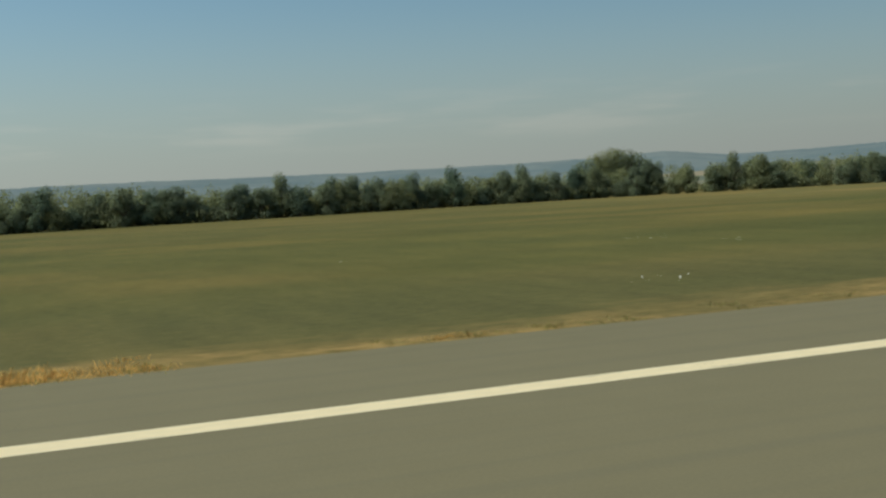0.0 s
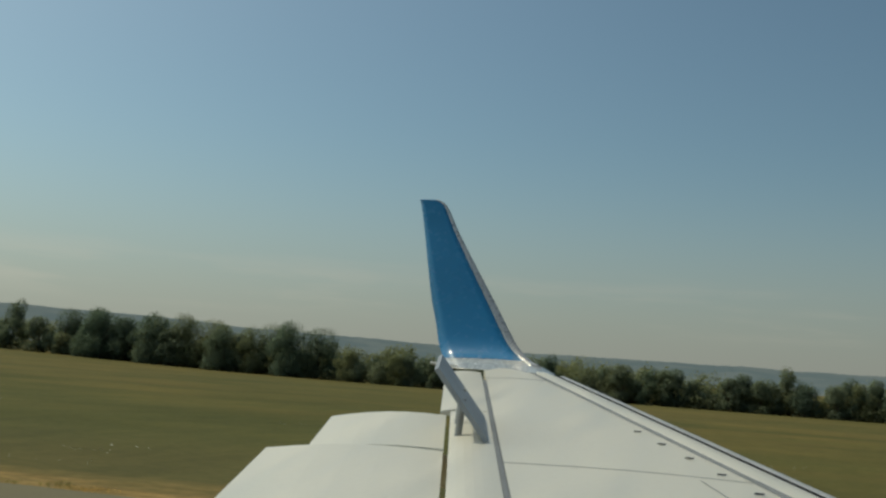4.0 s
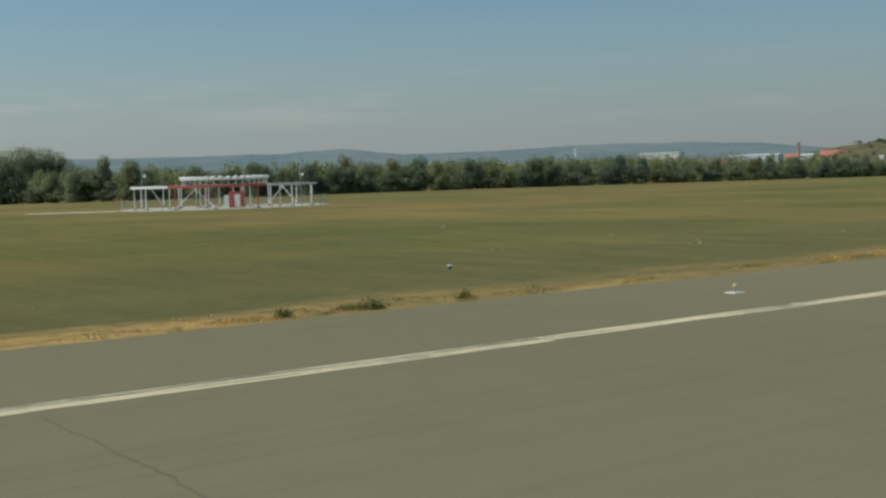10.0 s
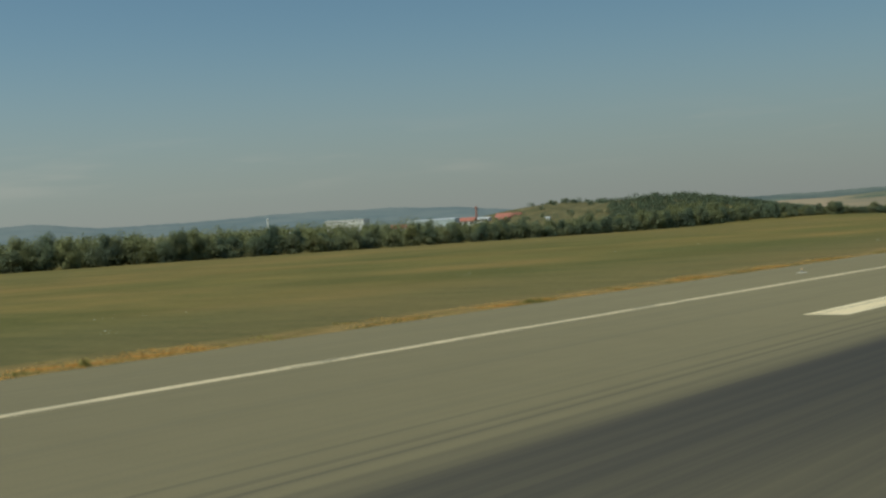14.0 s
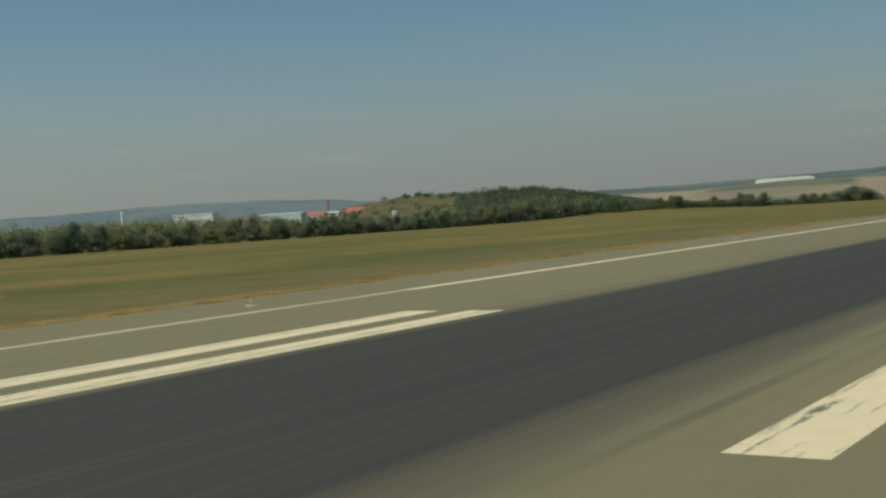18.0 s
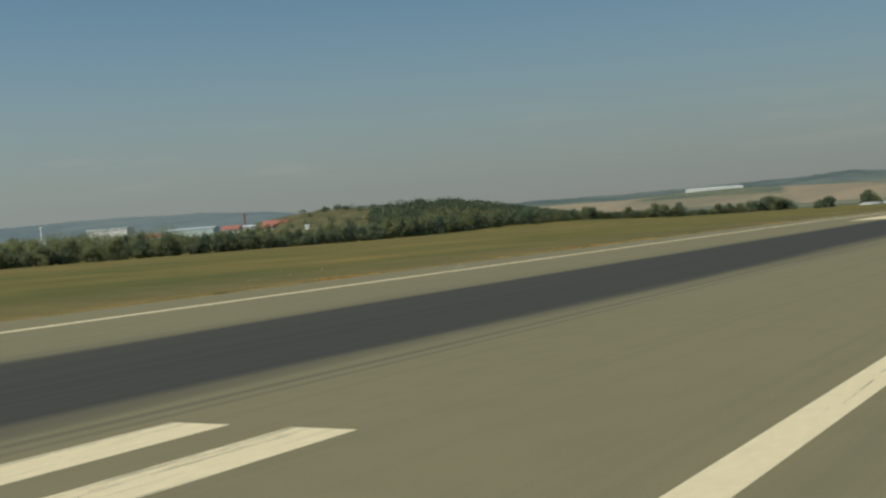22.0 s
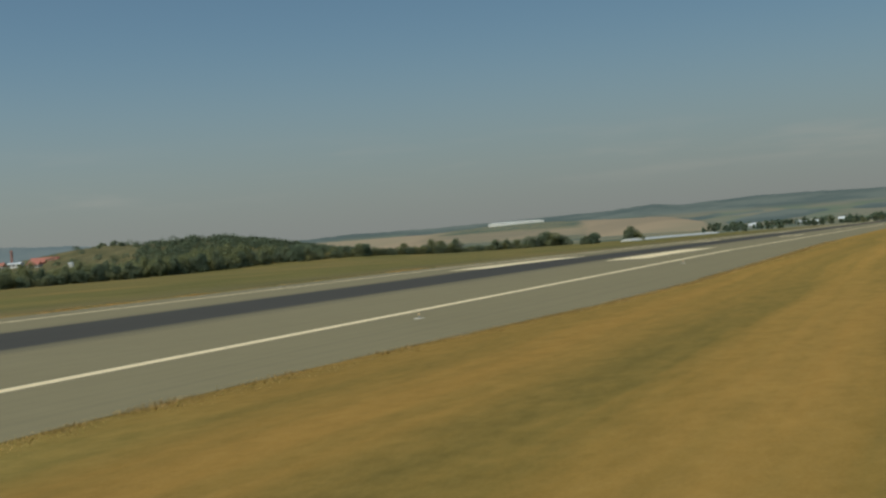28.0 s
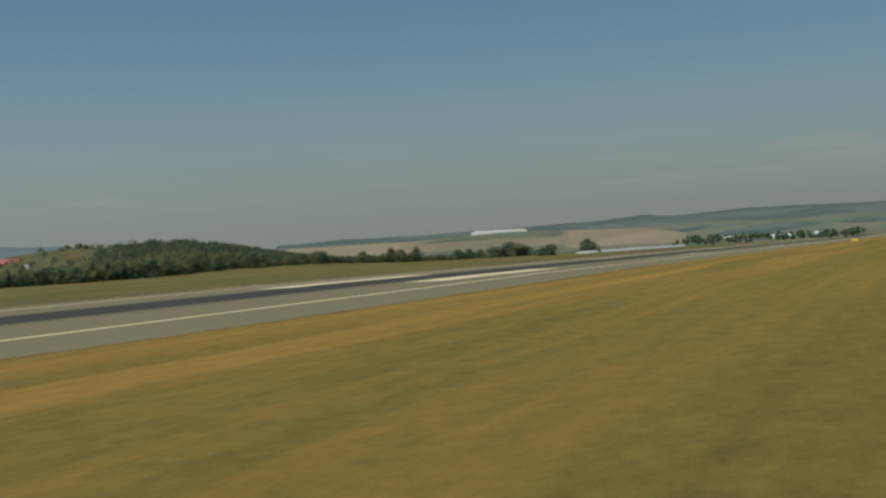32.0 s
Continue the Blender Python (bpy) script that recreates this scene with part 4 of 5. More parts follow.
    # low steel cradle
    for px in (-1.5, 0.6):
        r = cowl_radius(px)
        bm = bmesh.new()
        loft(bm, [[(px + w, (r + o) * math.sin(radians(t)), AXIS - (r + o) * math.cos(radians(t))) for o in (0.0, 0.08) for t in (range(-50, 51, 10) if o == 0 else range(50, -51, -10))] for w in (-0.1, 0.1)])
        part("saddle", bm, GREY_METAL, root, "grey steel saddle")
        for s in (-1, 1):
            part("stand_leg", rod(bmesh.new(), (px, s * 0.75, 0.0), (px, s * 0.7, AXIS - math.sqrt((r + 0.06) ** 2 - 0.49)), 0.05, n=10), GREY_METAL, root)


jet_engine(128.35, 4.88)


# ---- runway edge lights ----
def edge_light():
    root = thing("runway_light", (0, 0, 0), "small amber raised runway light on a square concrete pad", "runway light", "lights beside the runway")
    part("pad", box(bmesh.new(), (0, 0, 0.01), (0.5, 0.42, 0.05), 0, 0.01), PALE_PAD, root, "pale concrete pad")
    part("stem", rod(bmesh.new(), (0, 0, 0.03), (0, 0, 0.2), 0.04, 0.03, 10), GREY_METAL, root)
    bm = bmesh.new()
    lathe(bm, [(0.17, 0.0), (0.18, 0.06), (0.22, 0.075), (0.26, 0.065), (0.29, 0.04), (0.3, 0.0)], 14, 'Z')
    part("lamp", bm, AMBER, root, "pale amber lamp dome", True)
    return root


first = edge_light()
first.location = (23.4, 25.4, 0)
for k in range(-1, 10):
    x = 160.6 + 65.8 * k - (-1.4 if k == -1 else 0)
    copy_thing(first, pose(x, 25.45, land(x, 0)))
    if x > 250:
        copy_thing(first, pose(x + 0.2 if k < 2 else x - 4.0, -25.5, land(x, 0)))


# ---- guidance sign on the grass ----
def guidance_sign(x, y):
    root = thing("guidance_sign", (x, y, land(x, y)), "low yellow guidance board on short posts in the dry grass", "sign", rz=radians(-90))
    board = part("board", box(bmesh.new(), (0, 0, 0.75), (2.1, 0.16, 0.8), 0, 0.02), SIGN_YELLOW, root, "yellow board")
    part("frame", box(bmesh.new(), (0, 0, 1.17), (2.16, 0.2, 0.05), 0, 0.01), GREY_METAL, board)
    for px in (-0.8, 0.0, 0.8):
        part("post", rod(bmesh.new(), (px, 0, -0.1), (px, 0, 0.36), 0.04, n=8), GREY_METAL, root)


SIGN_YELLOW = plain("yellow_sign_paint", (0.75, 0.52, 0.06), 0.6, scale=2, vary=0.08)
guidance_sign(666.0, -43.5)


# ---- round navigation beacon ----
def beacon():
    cx, cy = 222.0, 192.0
    g = land(cx, cy)
    root = thing("radio_beacon", (cx, cy, g), "round red and white steel radio beacon with white aerials", "radio beacon")
    pad = bmesh.new()
    ring = [(18.2 * math.cos(2 * math.pi * k / 48) * (1 + 0.03 * noise.noise(Vector((k, 1, 0)))), 18.2 * math.sin(2 * math.pi * k / 48)) for k in range(48)]
    f = pad.faces.new([pad.verts.new((x, y, 0.10)) for x, y in ring])
    e = bmesh.ops.extrude_face_region(pad, geom=[f])
    bmesh.ops.translate(pad, verts=[v for v in e["geom"] if isinstance(v, bmesh.types.BMVert)], vec=(0, 0, -0.5))
    bmesh.ops.recalc_face_normals(pad, faces=pad.faces)
    part("gravel_pad", pad, GRAVEL, root, "pale gravel pad")
    R, H = 16.0, 3.85
    # the rim is painted white and red by turns
    for k in range(24):
        a0, a1 = 2 * math.pi * k / 24, 2 * math.pi * (k + 1) / 24
        bm = bmesh.new()
        secs = []
        for j in range(5):
            a = a0 + (a1 - a0) * j / 4
            c, s = math.cos(a), math.sin(a)
            secs.append([((R - 0.4) * c, (R - 0.4) * s, H - 0.22), (R * c, R * s, H - 0.22), (R * c, R * s, H + 0.2), ((R - 0.4) * c, (R - 0.4) * s, H + 0.2)])
        loft(bm, secs)
        mid = (a0 + a1) / 2
        red = math.cos(mid + 2.10) > 0.88
        part("rim_segment", bm, RED_METAL if red else WHITE_METAL, root, "red rim segment" if red else "white rim segment")
    # deck of spokes
    for k in range(24):
        a = 2 * math.pi * k / 24
        c, s = math.cos(a), math.sin(a)
        bm = rod(bmesh.new(), (1.0 * c, 1.0 * s, H), ((R - 0.1) * c, (R - 0.1) * s, H), 0.10, n=6)
        part("spoke", bm, RED_METAL if math.cos(a + 2.12) > 0.6 else WHITE_METAL, root)
    for r in (4.0, 8.0, 12.0):
        bm = bmesh.new()
        secs = []
        for j in range(49):
            a = 2 * math.pi * j / 48
            c, s = math.cos(a), math.sin(a)
            secs.append([((r - 0.08) * c, (r - 0.08) * s, H - 0.08), ((r + 0.08) * c, (r + 0.08) * s, H - 0.08), ((r + 0.08) * c, (r + 0.08) * s, H + 0.05), ((r - 0.08) * c, (r - 0.08) * s, H + 0.05)])
        loft(bm, secs, True, False)
        part("deck_ring", bm, RED_METAL if r == 8.0 else WHITE_METAL, root)
    # legs in three rings, braces between neighbours
    for r, n in ((15.4, 14), (9.5, 10), (4.5, 6)):
        for k in range(n):
            a = 2 * math.pi * (k + 0.3) / n
            p = Vector((r * math.cos(a), r * math.sin(a), 0))
            red = math.cos(a + 2.12) > 0.86
            part("leg", box(bmesh.new(), (p.x, p.y, H / 2), (0.15, 0.15, H - 0.02), a, 0.02), RED_METAL if red else WHITE_METAL, root)
            part("footing", box(bmesh.new(), (p.x, p.y, 0.2), (0.6, 0.6, 0.3), a, 0.02), CONCRETE, root)
            if r > 12 and k % 4 == 0:
                a2 = 2 * math.pi * (k + 1.3) / n
                q = Vector((r * math.cos(a2), r * math.sin(a2), 0))
                bm = rod(bmesh.new(), p + Vector((0, 0, 0.3)), p.lerp(q, 0.55) + Vector((0, 0, H - 0.2)), 0.085, n=6)
                part("brace", bm, WHITE_METAL, root)
                if k % 8 == 0:
                    part("brace", rod(bmesh.new(), q + Vector((0, 0, 0.3)), p.lerp(q, 0.45) + Vector((0, 0, H - 0.2)), 0.085, n=6), WHITE_METAL, root)
    # upper ring of aerials under white domes
    r2 = 7.3
    for k in range(36):
        a = 2 * math.pi * k / 36
        p = (r2 * math.cos(a), r2 * math.sin(a))
        ae = part("aerial", rod(bmesh.new(), (*p, H), (*p, H + 1.3), 0.05, n=6), WHITE_METAL, root)
        bm = bmesh.new()
        lathe(bm, [(H + 1.2, 0.0), (H + 1.22, 0.46), (H + 1.42, 0.5), (H + 1.58, 0.38), (H + 1.66, 0.0)], 12, 'Z', (*p, 0))
        part("dome", bm, PLASTER, ae, "", True)
    bm = bmesh.new()
    secs = []
    for j in range(49):
        a = 2 * math.pi * j / 48
        c, s = math.cos(a), math.sin(a)
        secs.append([((r2 - 0.3) * c, (r2 - 0.3) * s, H + 1.02), ((r2 + 0.3) * c, (r2 + 0.3) * s, H + 1.02), ((r2 + 0.3) * c, (r2 + 0.3) * s, H + 1.36), ((r2 - 0.3) * c, (r2 - 0.3) * s, H + 1.36)])
    loft(bm, secs, True, False)
    part("aerial_ring", bm, WHITE_METAL, root)
    # equipment cabin with its door beneath the deck
    cab = part("cabin", box(bmesh.new(), (-1.26, -7.1, 1.4), (2.6, 2.4, 2.7), radians(-25), 0.04), RED_METAL, root, "red equipment cabin")
    part("door", box(bmesh.new(), (-1.76, -8.42, 1.25), (0.95, 0.08, 2.1), radians(-25), 0.02), WHITE_METAL, cab, "white cabin door")
    part("cabinet", box(bmesh.new(), (-4.1, -9.2, 1.15), (0.8, 0.6, 2.2), radians(-25), 0.03), WHITE_METAL, root, "white equipment cabinet")
    for x, y, h in ((-12.5, 6.5, 3.6), (13.0, -3.5, 3.2)):
        mast = part("monitor_mast", rod(bmesh.new(), (x, y, 0), (x, y, H + h - 0.6), 0.06, n=8), GREY_METAL, root)
        part("mast_globe", lathe(bmesh.new(), [(-0.28, 0.0), (-0.2, 0.22), (0, 0.3), (0.2, 0.22), (0.28, 0.0)], 12, 'Z', (x + 0.5, y, H + h - 1.6)), PLASTER, mast, "", True)
    # mesh fence round the pad
    for k in range(36):
        a, a2 = 2 * math.pi * k / 36, 2 * math.pi * (k + 1) / 36
        p, q = (17.6 * math.cos(a), 17.6 * math.sin(a)), (17.6 * math.cos(a2), 17.6 * math.sin(a2))
        part("fence_post", rod(bmesh.new(), (*p, 0), (*p, 1.9), 0.05, n=6), GREY_METAL, root)
        bm = bmesh.new()
        for h in (0.6, 1.2, 1.8):
            rod(bm, (*p, h), (*q, h), 0.012, n=4)
        part("fence_wire", bm, GREY_METAL, root)


beacon()
bm = bmesh.new()
f = bm.faces.new([bm.verts.new((x, y, land(x, y) + 0.02)) for x, y in ((193, 207), (205, 199), (203, 193), (190, 201))])
f.normal_update()
if f.normal.z < 0:
    f.normal_flip()
tagged(part("access_track", bm, PALE_PAD), "pale gravel track end beside the beacon", "track", kind="structure")


# ---- trees ----
def crown_mesh(seed, h, w, kind, n, leaf):
    """A crown of many small clumps gathered in uneven lobes."""
    r = np.random.default_rng(seed)
    lobes = []
    if kind == "broad":
        for j in range(20):
            t = r.uniform(0.14, 0.9) if j < 14 else r.uniform(0.07, 0.22)
            rad = w * 0.5 * math.sin(math.pi * min(0.93, t * 0.7 + 0.25)) * r.uniform(0.25, 0.85)
            a = r.uniform(0, 2 * math.pi)
            s = w * r.uniform(0.16, 0.27)
            lobes.append((rad * math.cos(a), rad * math.sin(a), h * t, s, s * r.uniform(0.7, 1.05)))
    elif kind == "tall":
        for k in range(12):
            t = 0.2 + 0.75 * k / 11
            s = w * 0.5 * (0.25 + 0.75 * math.sin(math.pi * min(1, 0.15 + t * 0.8)))
            lobes.append((r.normal() * w * 0.1, r.normal() * w * 0.1, h * t, s * r.uniform(0.6, 0.9), h * 0.09))
    elif kind == "pine":
        for k in range(11):
            t = 0.18 + 0.8 * k / 10
            s = w * 0.5 * (1.12 - t)
            lobes.append((r.normal() * 0.1, r.normal() * 0.1, h * t, max(0.25, s), h * 0.045))
    else:
        for _ in range(11):
            a, q = r.uniform(0, 2 * math.pi), w * 0.5 * math.sqrt(r.uniform(0, 0.7))
            s = w * r.uniform(0.14, 0.26)
            lobes.append((q * math.cos(a), q * math.sin(a), h * r.uniform(0.15, 0.78), s, min(s, h * 0.3)))
    lobes = np.array(lobes)
    wt = lobes[:, 3] ** 2
    pick = r.choice(len(lobes), n, p=wt / wt.sum())
    d = r.normal(size=(n, 3))
    d /= np.linalg.norm(d, axis=1)[:, None]
    rad = r.uniform(0.45, 1.08, n) ** 0.7
    L = lobes[pick]
    c = L[:, :3] + d * rad[:, None] * L[:, [3, 3, 4]]
    c[:, 2] = np.maximum(c[:, 2], 0.15)
    return leaf_quads(c, leaf, r, d)


def trunk_bm(seed, h, w, kind):
    r = np.random.default_rng(seed + 50)
    bm = bmesh.new()
    k = 0.022 * h + 0.05
    top = h * (0.75 if kind in ("pine", "tall") else 0.5)
    bend = Vector((r.normal() * 0.2, r.normal() * 0.2, 0))
    rod(bm, (0, 0, -0.4), Vector((0, 0, top * 0.5)) + bend, k * 1.25, k * 0.85, 8)
    rod(bm, Vector((0, 0, top * 0.5)) + bend, Vector((0, 0, top)) + bend * 1.4, k * 0.85, k * 0.4, 8)
    if kind != "pine":
        for _ in range(5):
            a = r.uniform(0, 2 * math.pi)
            z0 = top * r.uniform(0.35, 0.85)
            rod(bm, Vector((0, 0, z0)) + bend * z0 / top, (w * 0.32 * math.cos(a), w * 0.32 * math.sin(a), z0 + h * r.uniform(0.14, 0.3)), k * 0.5, k * 0.15, 6)
    return bm


SPECIES = []
for i, (kind, h, w, n, leaf, mat, label) in enumerate((
        ("broad", 10, 10, 6000, 0.20, LEAF_A, "broad dark green oak at the airfield edge"),
        ("broad", 9, 8, 5000, 0.19, LEAF_B, "rounded olive-green tree at the airfield edge"),
        ("broad", 11, 9, 6000, 0.20, LEAF_A, "tall rounded dark green tree in the tree belt"),
        ("tall", 12, 5, 4500, 0.19, LEAF_A, "slender dark green tree rising over the belt"),
        ("pine", 11, 4.5, 3600, 0.17, LEAF_C, "dark pointed conifer in the tree belt"),
        ("broad", 8, 9, 5000, 0.19, LEAF_B, "low spreading olive-green tree in the tree belt"),
        ("bush", 5, 8, 4200, 0.18, LEAF_B, "wide dull green thicket bush by the field"),
        ("broad", 20, 21, 14000, 0.27, LEAF_A, "very large spreading dark green tree above the belt"))):
    SPECIES.append((kind, h, w, quads("crown", crown_mesh(100 + i, h, w, kind, n, leaf), mat), mesh_of("trunk", trunk_bm(100 + i, h, w, kind), BARK), label))


def tree(i, x, y, s=1.0, sz=None, group="trees of the belt"):
    kind, h, w, crown, trunk, label = SPECIES[i]
    root = thing("tree" if kind != "bush" else "bush", (x, y, land(x, y) - 0.05), label, "tree" if kind != "bush" else "bush", group)
    root.rotation_euler = (0, 0, (x * 12.9898 + y * 4.1414) % 6.283)
    root.scale = (s, s, s if sz is None else sz)
    for nm, me in (("trunk", trunk), ("crown", crown)):
        o = new(nm, me)
        o.parent = root
    return root


# front line of the tree belt, as a bent line beside the field
BELT = [(-760, 620), (-300, 430), (60, 395), (230, 400), (300, 345), (420, 338), (560, 350), (700, 362), (820, 352), (890, 335)]


def belt_at(x):
    for (xa, ya), (xb, yb) in zip(BELT, BELT[1:]):
        if xa <= x <= xb:
            return ya + (yb - ya) * (x - xa) / (xb - xa)
    return BELT[0][1] if x < BELT[0][0] else BELT[-1][1]


rt = random.Random(11)
x = -750.0
while x < 890:
    y = belt_at(x) + rt.uniform(0, 9)
    i = rt.choices((0, 1, 2, 3, 4, 5, 6), (5, 6, 5, 0.2, 0.25, 6, 4))[0]
    s = rt.uniform(0.8, 1.1) * (0.9 if x > 300 else 0.98 if x > 200 else 1.14 if x > -100 else 1.5)
    tree(i, x, y, s, s * rt.uniform(0.95, 1.22))
    x += rt.uniform(3.4, 5.6) * (1.0 if x > -60 else 3.4)
# the great clump and its neighbours
for dx, dy, s in ((0, 0, 1.02), (8, 5, 1.0), (-8, 3, 0.96), (15, 9, 0.86), (-16, 2, 0.78), (24, 10, 0.66)):
    tree(7, 270 + dx, 470 + dy, s)
tree(7, 296, 372, 0.5)
tree(7, 316, 366, 0.5)
tree(7, 330, 372, 0.46)
for k in range(13):
    gx = -185 + 9.5 * k
    tree(7, gx, belt_at(gx) + 8 + 5 * math.sin(k * 2.1), 0.90 + 0.08 * math.sin(k * 1.3), group="trees of the belt")
tree(7, 352, 352, 0.52)
tree(7, 366, 350, 0.46)
tree(4, 398, 356, 1.0)
tree(3, 336, 362, 0.95)
# lone trees and hedge ahead
for i, hx, hy, s, sz in ((0, 889, 334, 1.1, 1.0), (6, 1104, 252, 2.0, 1.8), (6, 1112, 244, 2.4, 2.3), (6, 1110, 236, 2.1, 2.1), (6, 1116, 229, 1.7, 1.6), (2, 1114, 241, 1.1, 1.0),
                         (6, 957, 164, 1.1, 1.1), (6, 959, 159, 1.2, 1.3), (1, 962, 160, 0.9, 0.8), (1, 966, 136, 1.05, 1.05), (6, 963, 138, 1.1, 1.5), (6, 966, 132, 0.9, 1.1)):
    tree(i, hx, hy, s, sz, group="lone trees ahead")
for k in range(48):
    t = k / 47
    s = rt.uniform(0.75, 1.1)
    tree(rt.choice((0, 1, 5, 5, 6, 6, 6)), 890 + 196 * t + rt.uniform(-4, 4), 334 - 80 * t + rt.uniform(-4, 4), s, s * rt.uniform(0.8, 1.0), group="hedge trees")


def thicket(name, label, rows, material, seed, leaf):
    """Undergrowth and back rows that nobody could count, as one joined mass of clumps."""
    r = np.random.default_rng(seed)
    cs = []
    for fx, fy, h, n in rows:
        t = r.uniform(0, 1, n)
        px, py = fx(t, r), fy(t, r)
        hh = h * (0.6 + 0.35 * np.array([noise.noise(Vector((a * 0.09, b * 0.09, seed))) for a, b in zip(px, py)]) * 1.3 + 0.2)
        z = np.array([land(a, b) for a, b in zip(px, py)]) + hh * r.uniform(0.02, 1, n) ** 0.6
        cs.append(np.stack([px, py, z], 1))
    c = np.concatenate(cs)
    ob = new(name, quads(name, leaf_quads(c, leaf, r), material))
    return tagged(ob, label, "trees", kind="stuff")


bx = np.array([p[0] for p in BELT], float)
by = np.array([p[1] for p in BELT], float)


def along(a, b):
    return lambda t, r: a + (b - a) * t


def belt_y(a, b, off, deep):
    return lambda t, r: np.interp(a + (b - a) * t, bx, by) + off + r.uniform(0, deep, len(t))


thicket("undergrowth", "dense dull green undergrowth below the tree belt", [
    (along(-750, 0), belt_y(-750, 0, 2, 8), 5.0, 16000), (along(0, 900), belt_y(0, 900, 1, 9), 5.0, 36000),
    (along(885, 1105), lambda t, r: 336 - 86 * t + r.uniform(-3, 5, len(t)), 4.6, 8000)], LEAF_B, 5, 0.42)
def woods(name, label, stands, material, seed, leaf):
    """Closed woodland that nobody could count: rounded crowns side by side, joined into one."""
    r = np.random.default_rng(seed)
    cs, outs = [], []
    for fx, fy, h, n, each in stands:
        t = r.uniform(0, 1, n)
        for px, py in zip(fx(t, r), fy(t, r)):
            hh = h * r.uniform(0.72, 1.08)
            w = r.uniform(0.22, 0.34) * hh
            d = r.normal(size=(each, 3))
            d /= np.linalg.norm(d, axis=1)[:, None]
            k = r.uniform(0.62, 1.06, each)[:, None] * (1 + 0.22 * np.sin(3.1 * d[:, [0]] + 9 * hh) * np.cos(3.7 * d[:, [2]] + px))
            cs.append(np.array((px, py, land(px, py) + hh * 0.56)) + d * k * np.array((w, w, hh * 0.44)))
            outs.append(d)
    ob = new(name, quads(name, leaf_quads(np.concatenate(cs), leaf, r, np.concatenate(outs)), material))
    return tagged(ob, label, "trees", kind="stuff")


woods("woodland", "dark green woodland behind the tree belt", [
    (along(-760, 60), belt_y(-760, 60, 8, 40), 14.5, 260, 420), (along(0, 560), belt_y(0, 560, 9, 38), 11.6, 430, 260), (along(560, 900), belt_y(560, 900, 9, 50), 9.8, 240, 260),
    (lambda t, r: 735 + 105 * t + r.uniform(-14, 14, len(t)), lambda t, r: 700 - 100 * t + r.uniform(-12, 12, len(t)), 17.2, 80, 260),
    (lambda t, r: 838 + 60 * t, lambda t, r: 597 - 35 * t + r.uniform(-6, 6, len(t)), 9.0, 26, 200)], LEAF_A, 6, 0.40)


def clumped(a, b, n, loose):
    """Places from a to b gathered into n loose clumps."""
    return lambda t, r: a + (b - a) * (np.floor(t * n) + 0.5 + 0.22 * np.sin(5 * np.floor(t * n))) / n + r.normal(size=len(t)) * loose


woods("village_woods", "clumps of dark trees and hedges round the far village", [
    (lambda t, r: 1330 + 60 * np.sin(t * 9) + r.uniform(-20, 20, len(t)), clumped(10, 185, 8, 4.0), 3.4, 26, 50),
    (lambda t, r: 1520 + 90 * np.sin(t * 7 + 1) + r.uniform(-25, 25, len(t)), clumped(10, 225, 7, 6.0), 5.6, 52, 50),
    (lambda t, r: 1800 + 90 * np.sin(t * 5 + 2) + r.uniform(-40, 40, len(t)), clumped(-40, 250, 10, 7.0), 7.6, 80, 50)], LEAF_A, 8, 1.1)


def hill_wood():
    """Trees over the eastern and lower slopes of the mound, leaving its crest and western side to grass."""
    r = np.random.default_rng(9)
    cs = []
    centres = []
    while len(centres) < 2300:
        px, py = r.uniform(780, 1130), r.uniform(345, 640)
        t = (px - 885) * 0.62 - (py - 335) * 0.78
        crest = math.hypot(px - 985, py - 490)
        if py < belt_at(min(px, 890)) - 2 or px > 1125:
            continue
        if crest < 62 and t < -10 and r.uniform() > 0.16:
            continue
        if t < -95 and r.uniform() > 0.14 and py > 420:
            continue
        if t < -40 and crest > 20 and py > 470 and r.uniform() > 0.16:
            continue
        centres.append((px, py, r.uniform(1.8, 3.9)))
    for px, py, s in centres:
        n = 60
        d = r.normal(size=(n, 3))
        d /= np.linalg.norm(d, axis=1)[:, None]
        d[:, 2] = np.abs(d[:, 2]) * 1.15
        cs.append(np.array((px, py, land(px, py) + 0.3)) + d * s * r.uniform(0.55, 1.1, n)[:, None] * np.array((1.15, 1.15, 0.95)))
    c = np.concatenate(cs)
    ob = new("hill_woods", quads("hill_woods", leaf_quads(c, 0.5, r), LEAF_B))
    tagged(ob, "dark scrubby woodland covering the low hill", "trees", kind="stuff")


hill_wood()
for k in range(15):
    t = k / 14
    hx, hy = 1040 + 56 * t + rt.uniform(-3, 3), 592 + 80 * t + rt.uniform(-3, 3)
    tree(rt.choice((5, 6, 1)), hx, hy, rt.uniform(0.4, 0.62), group="trees on the hill")


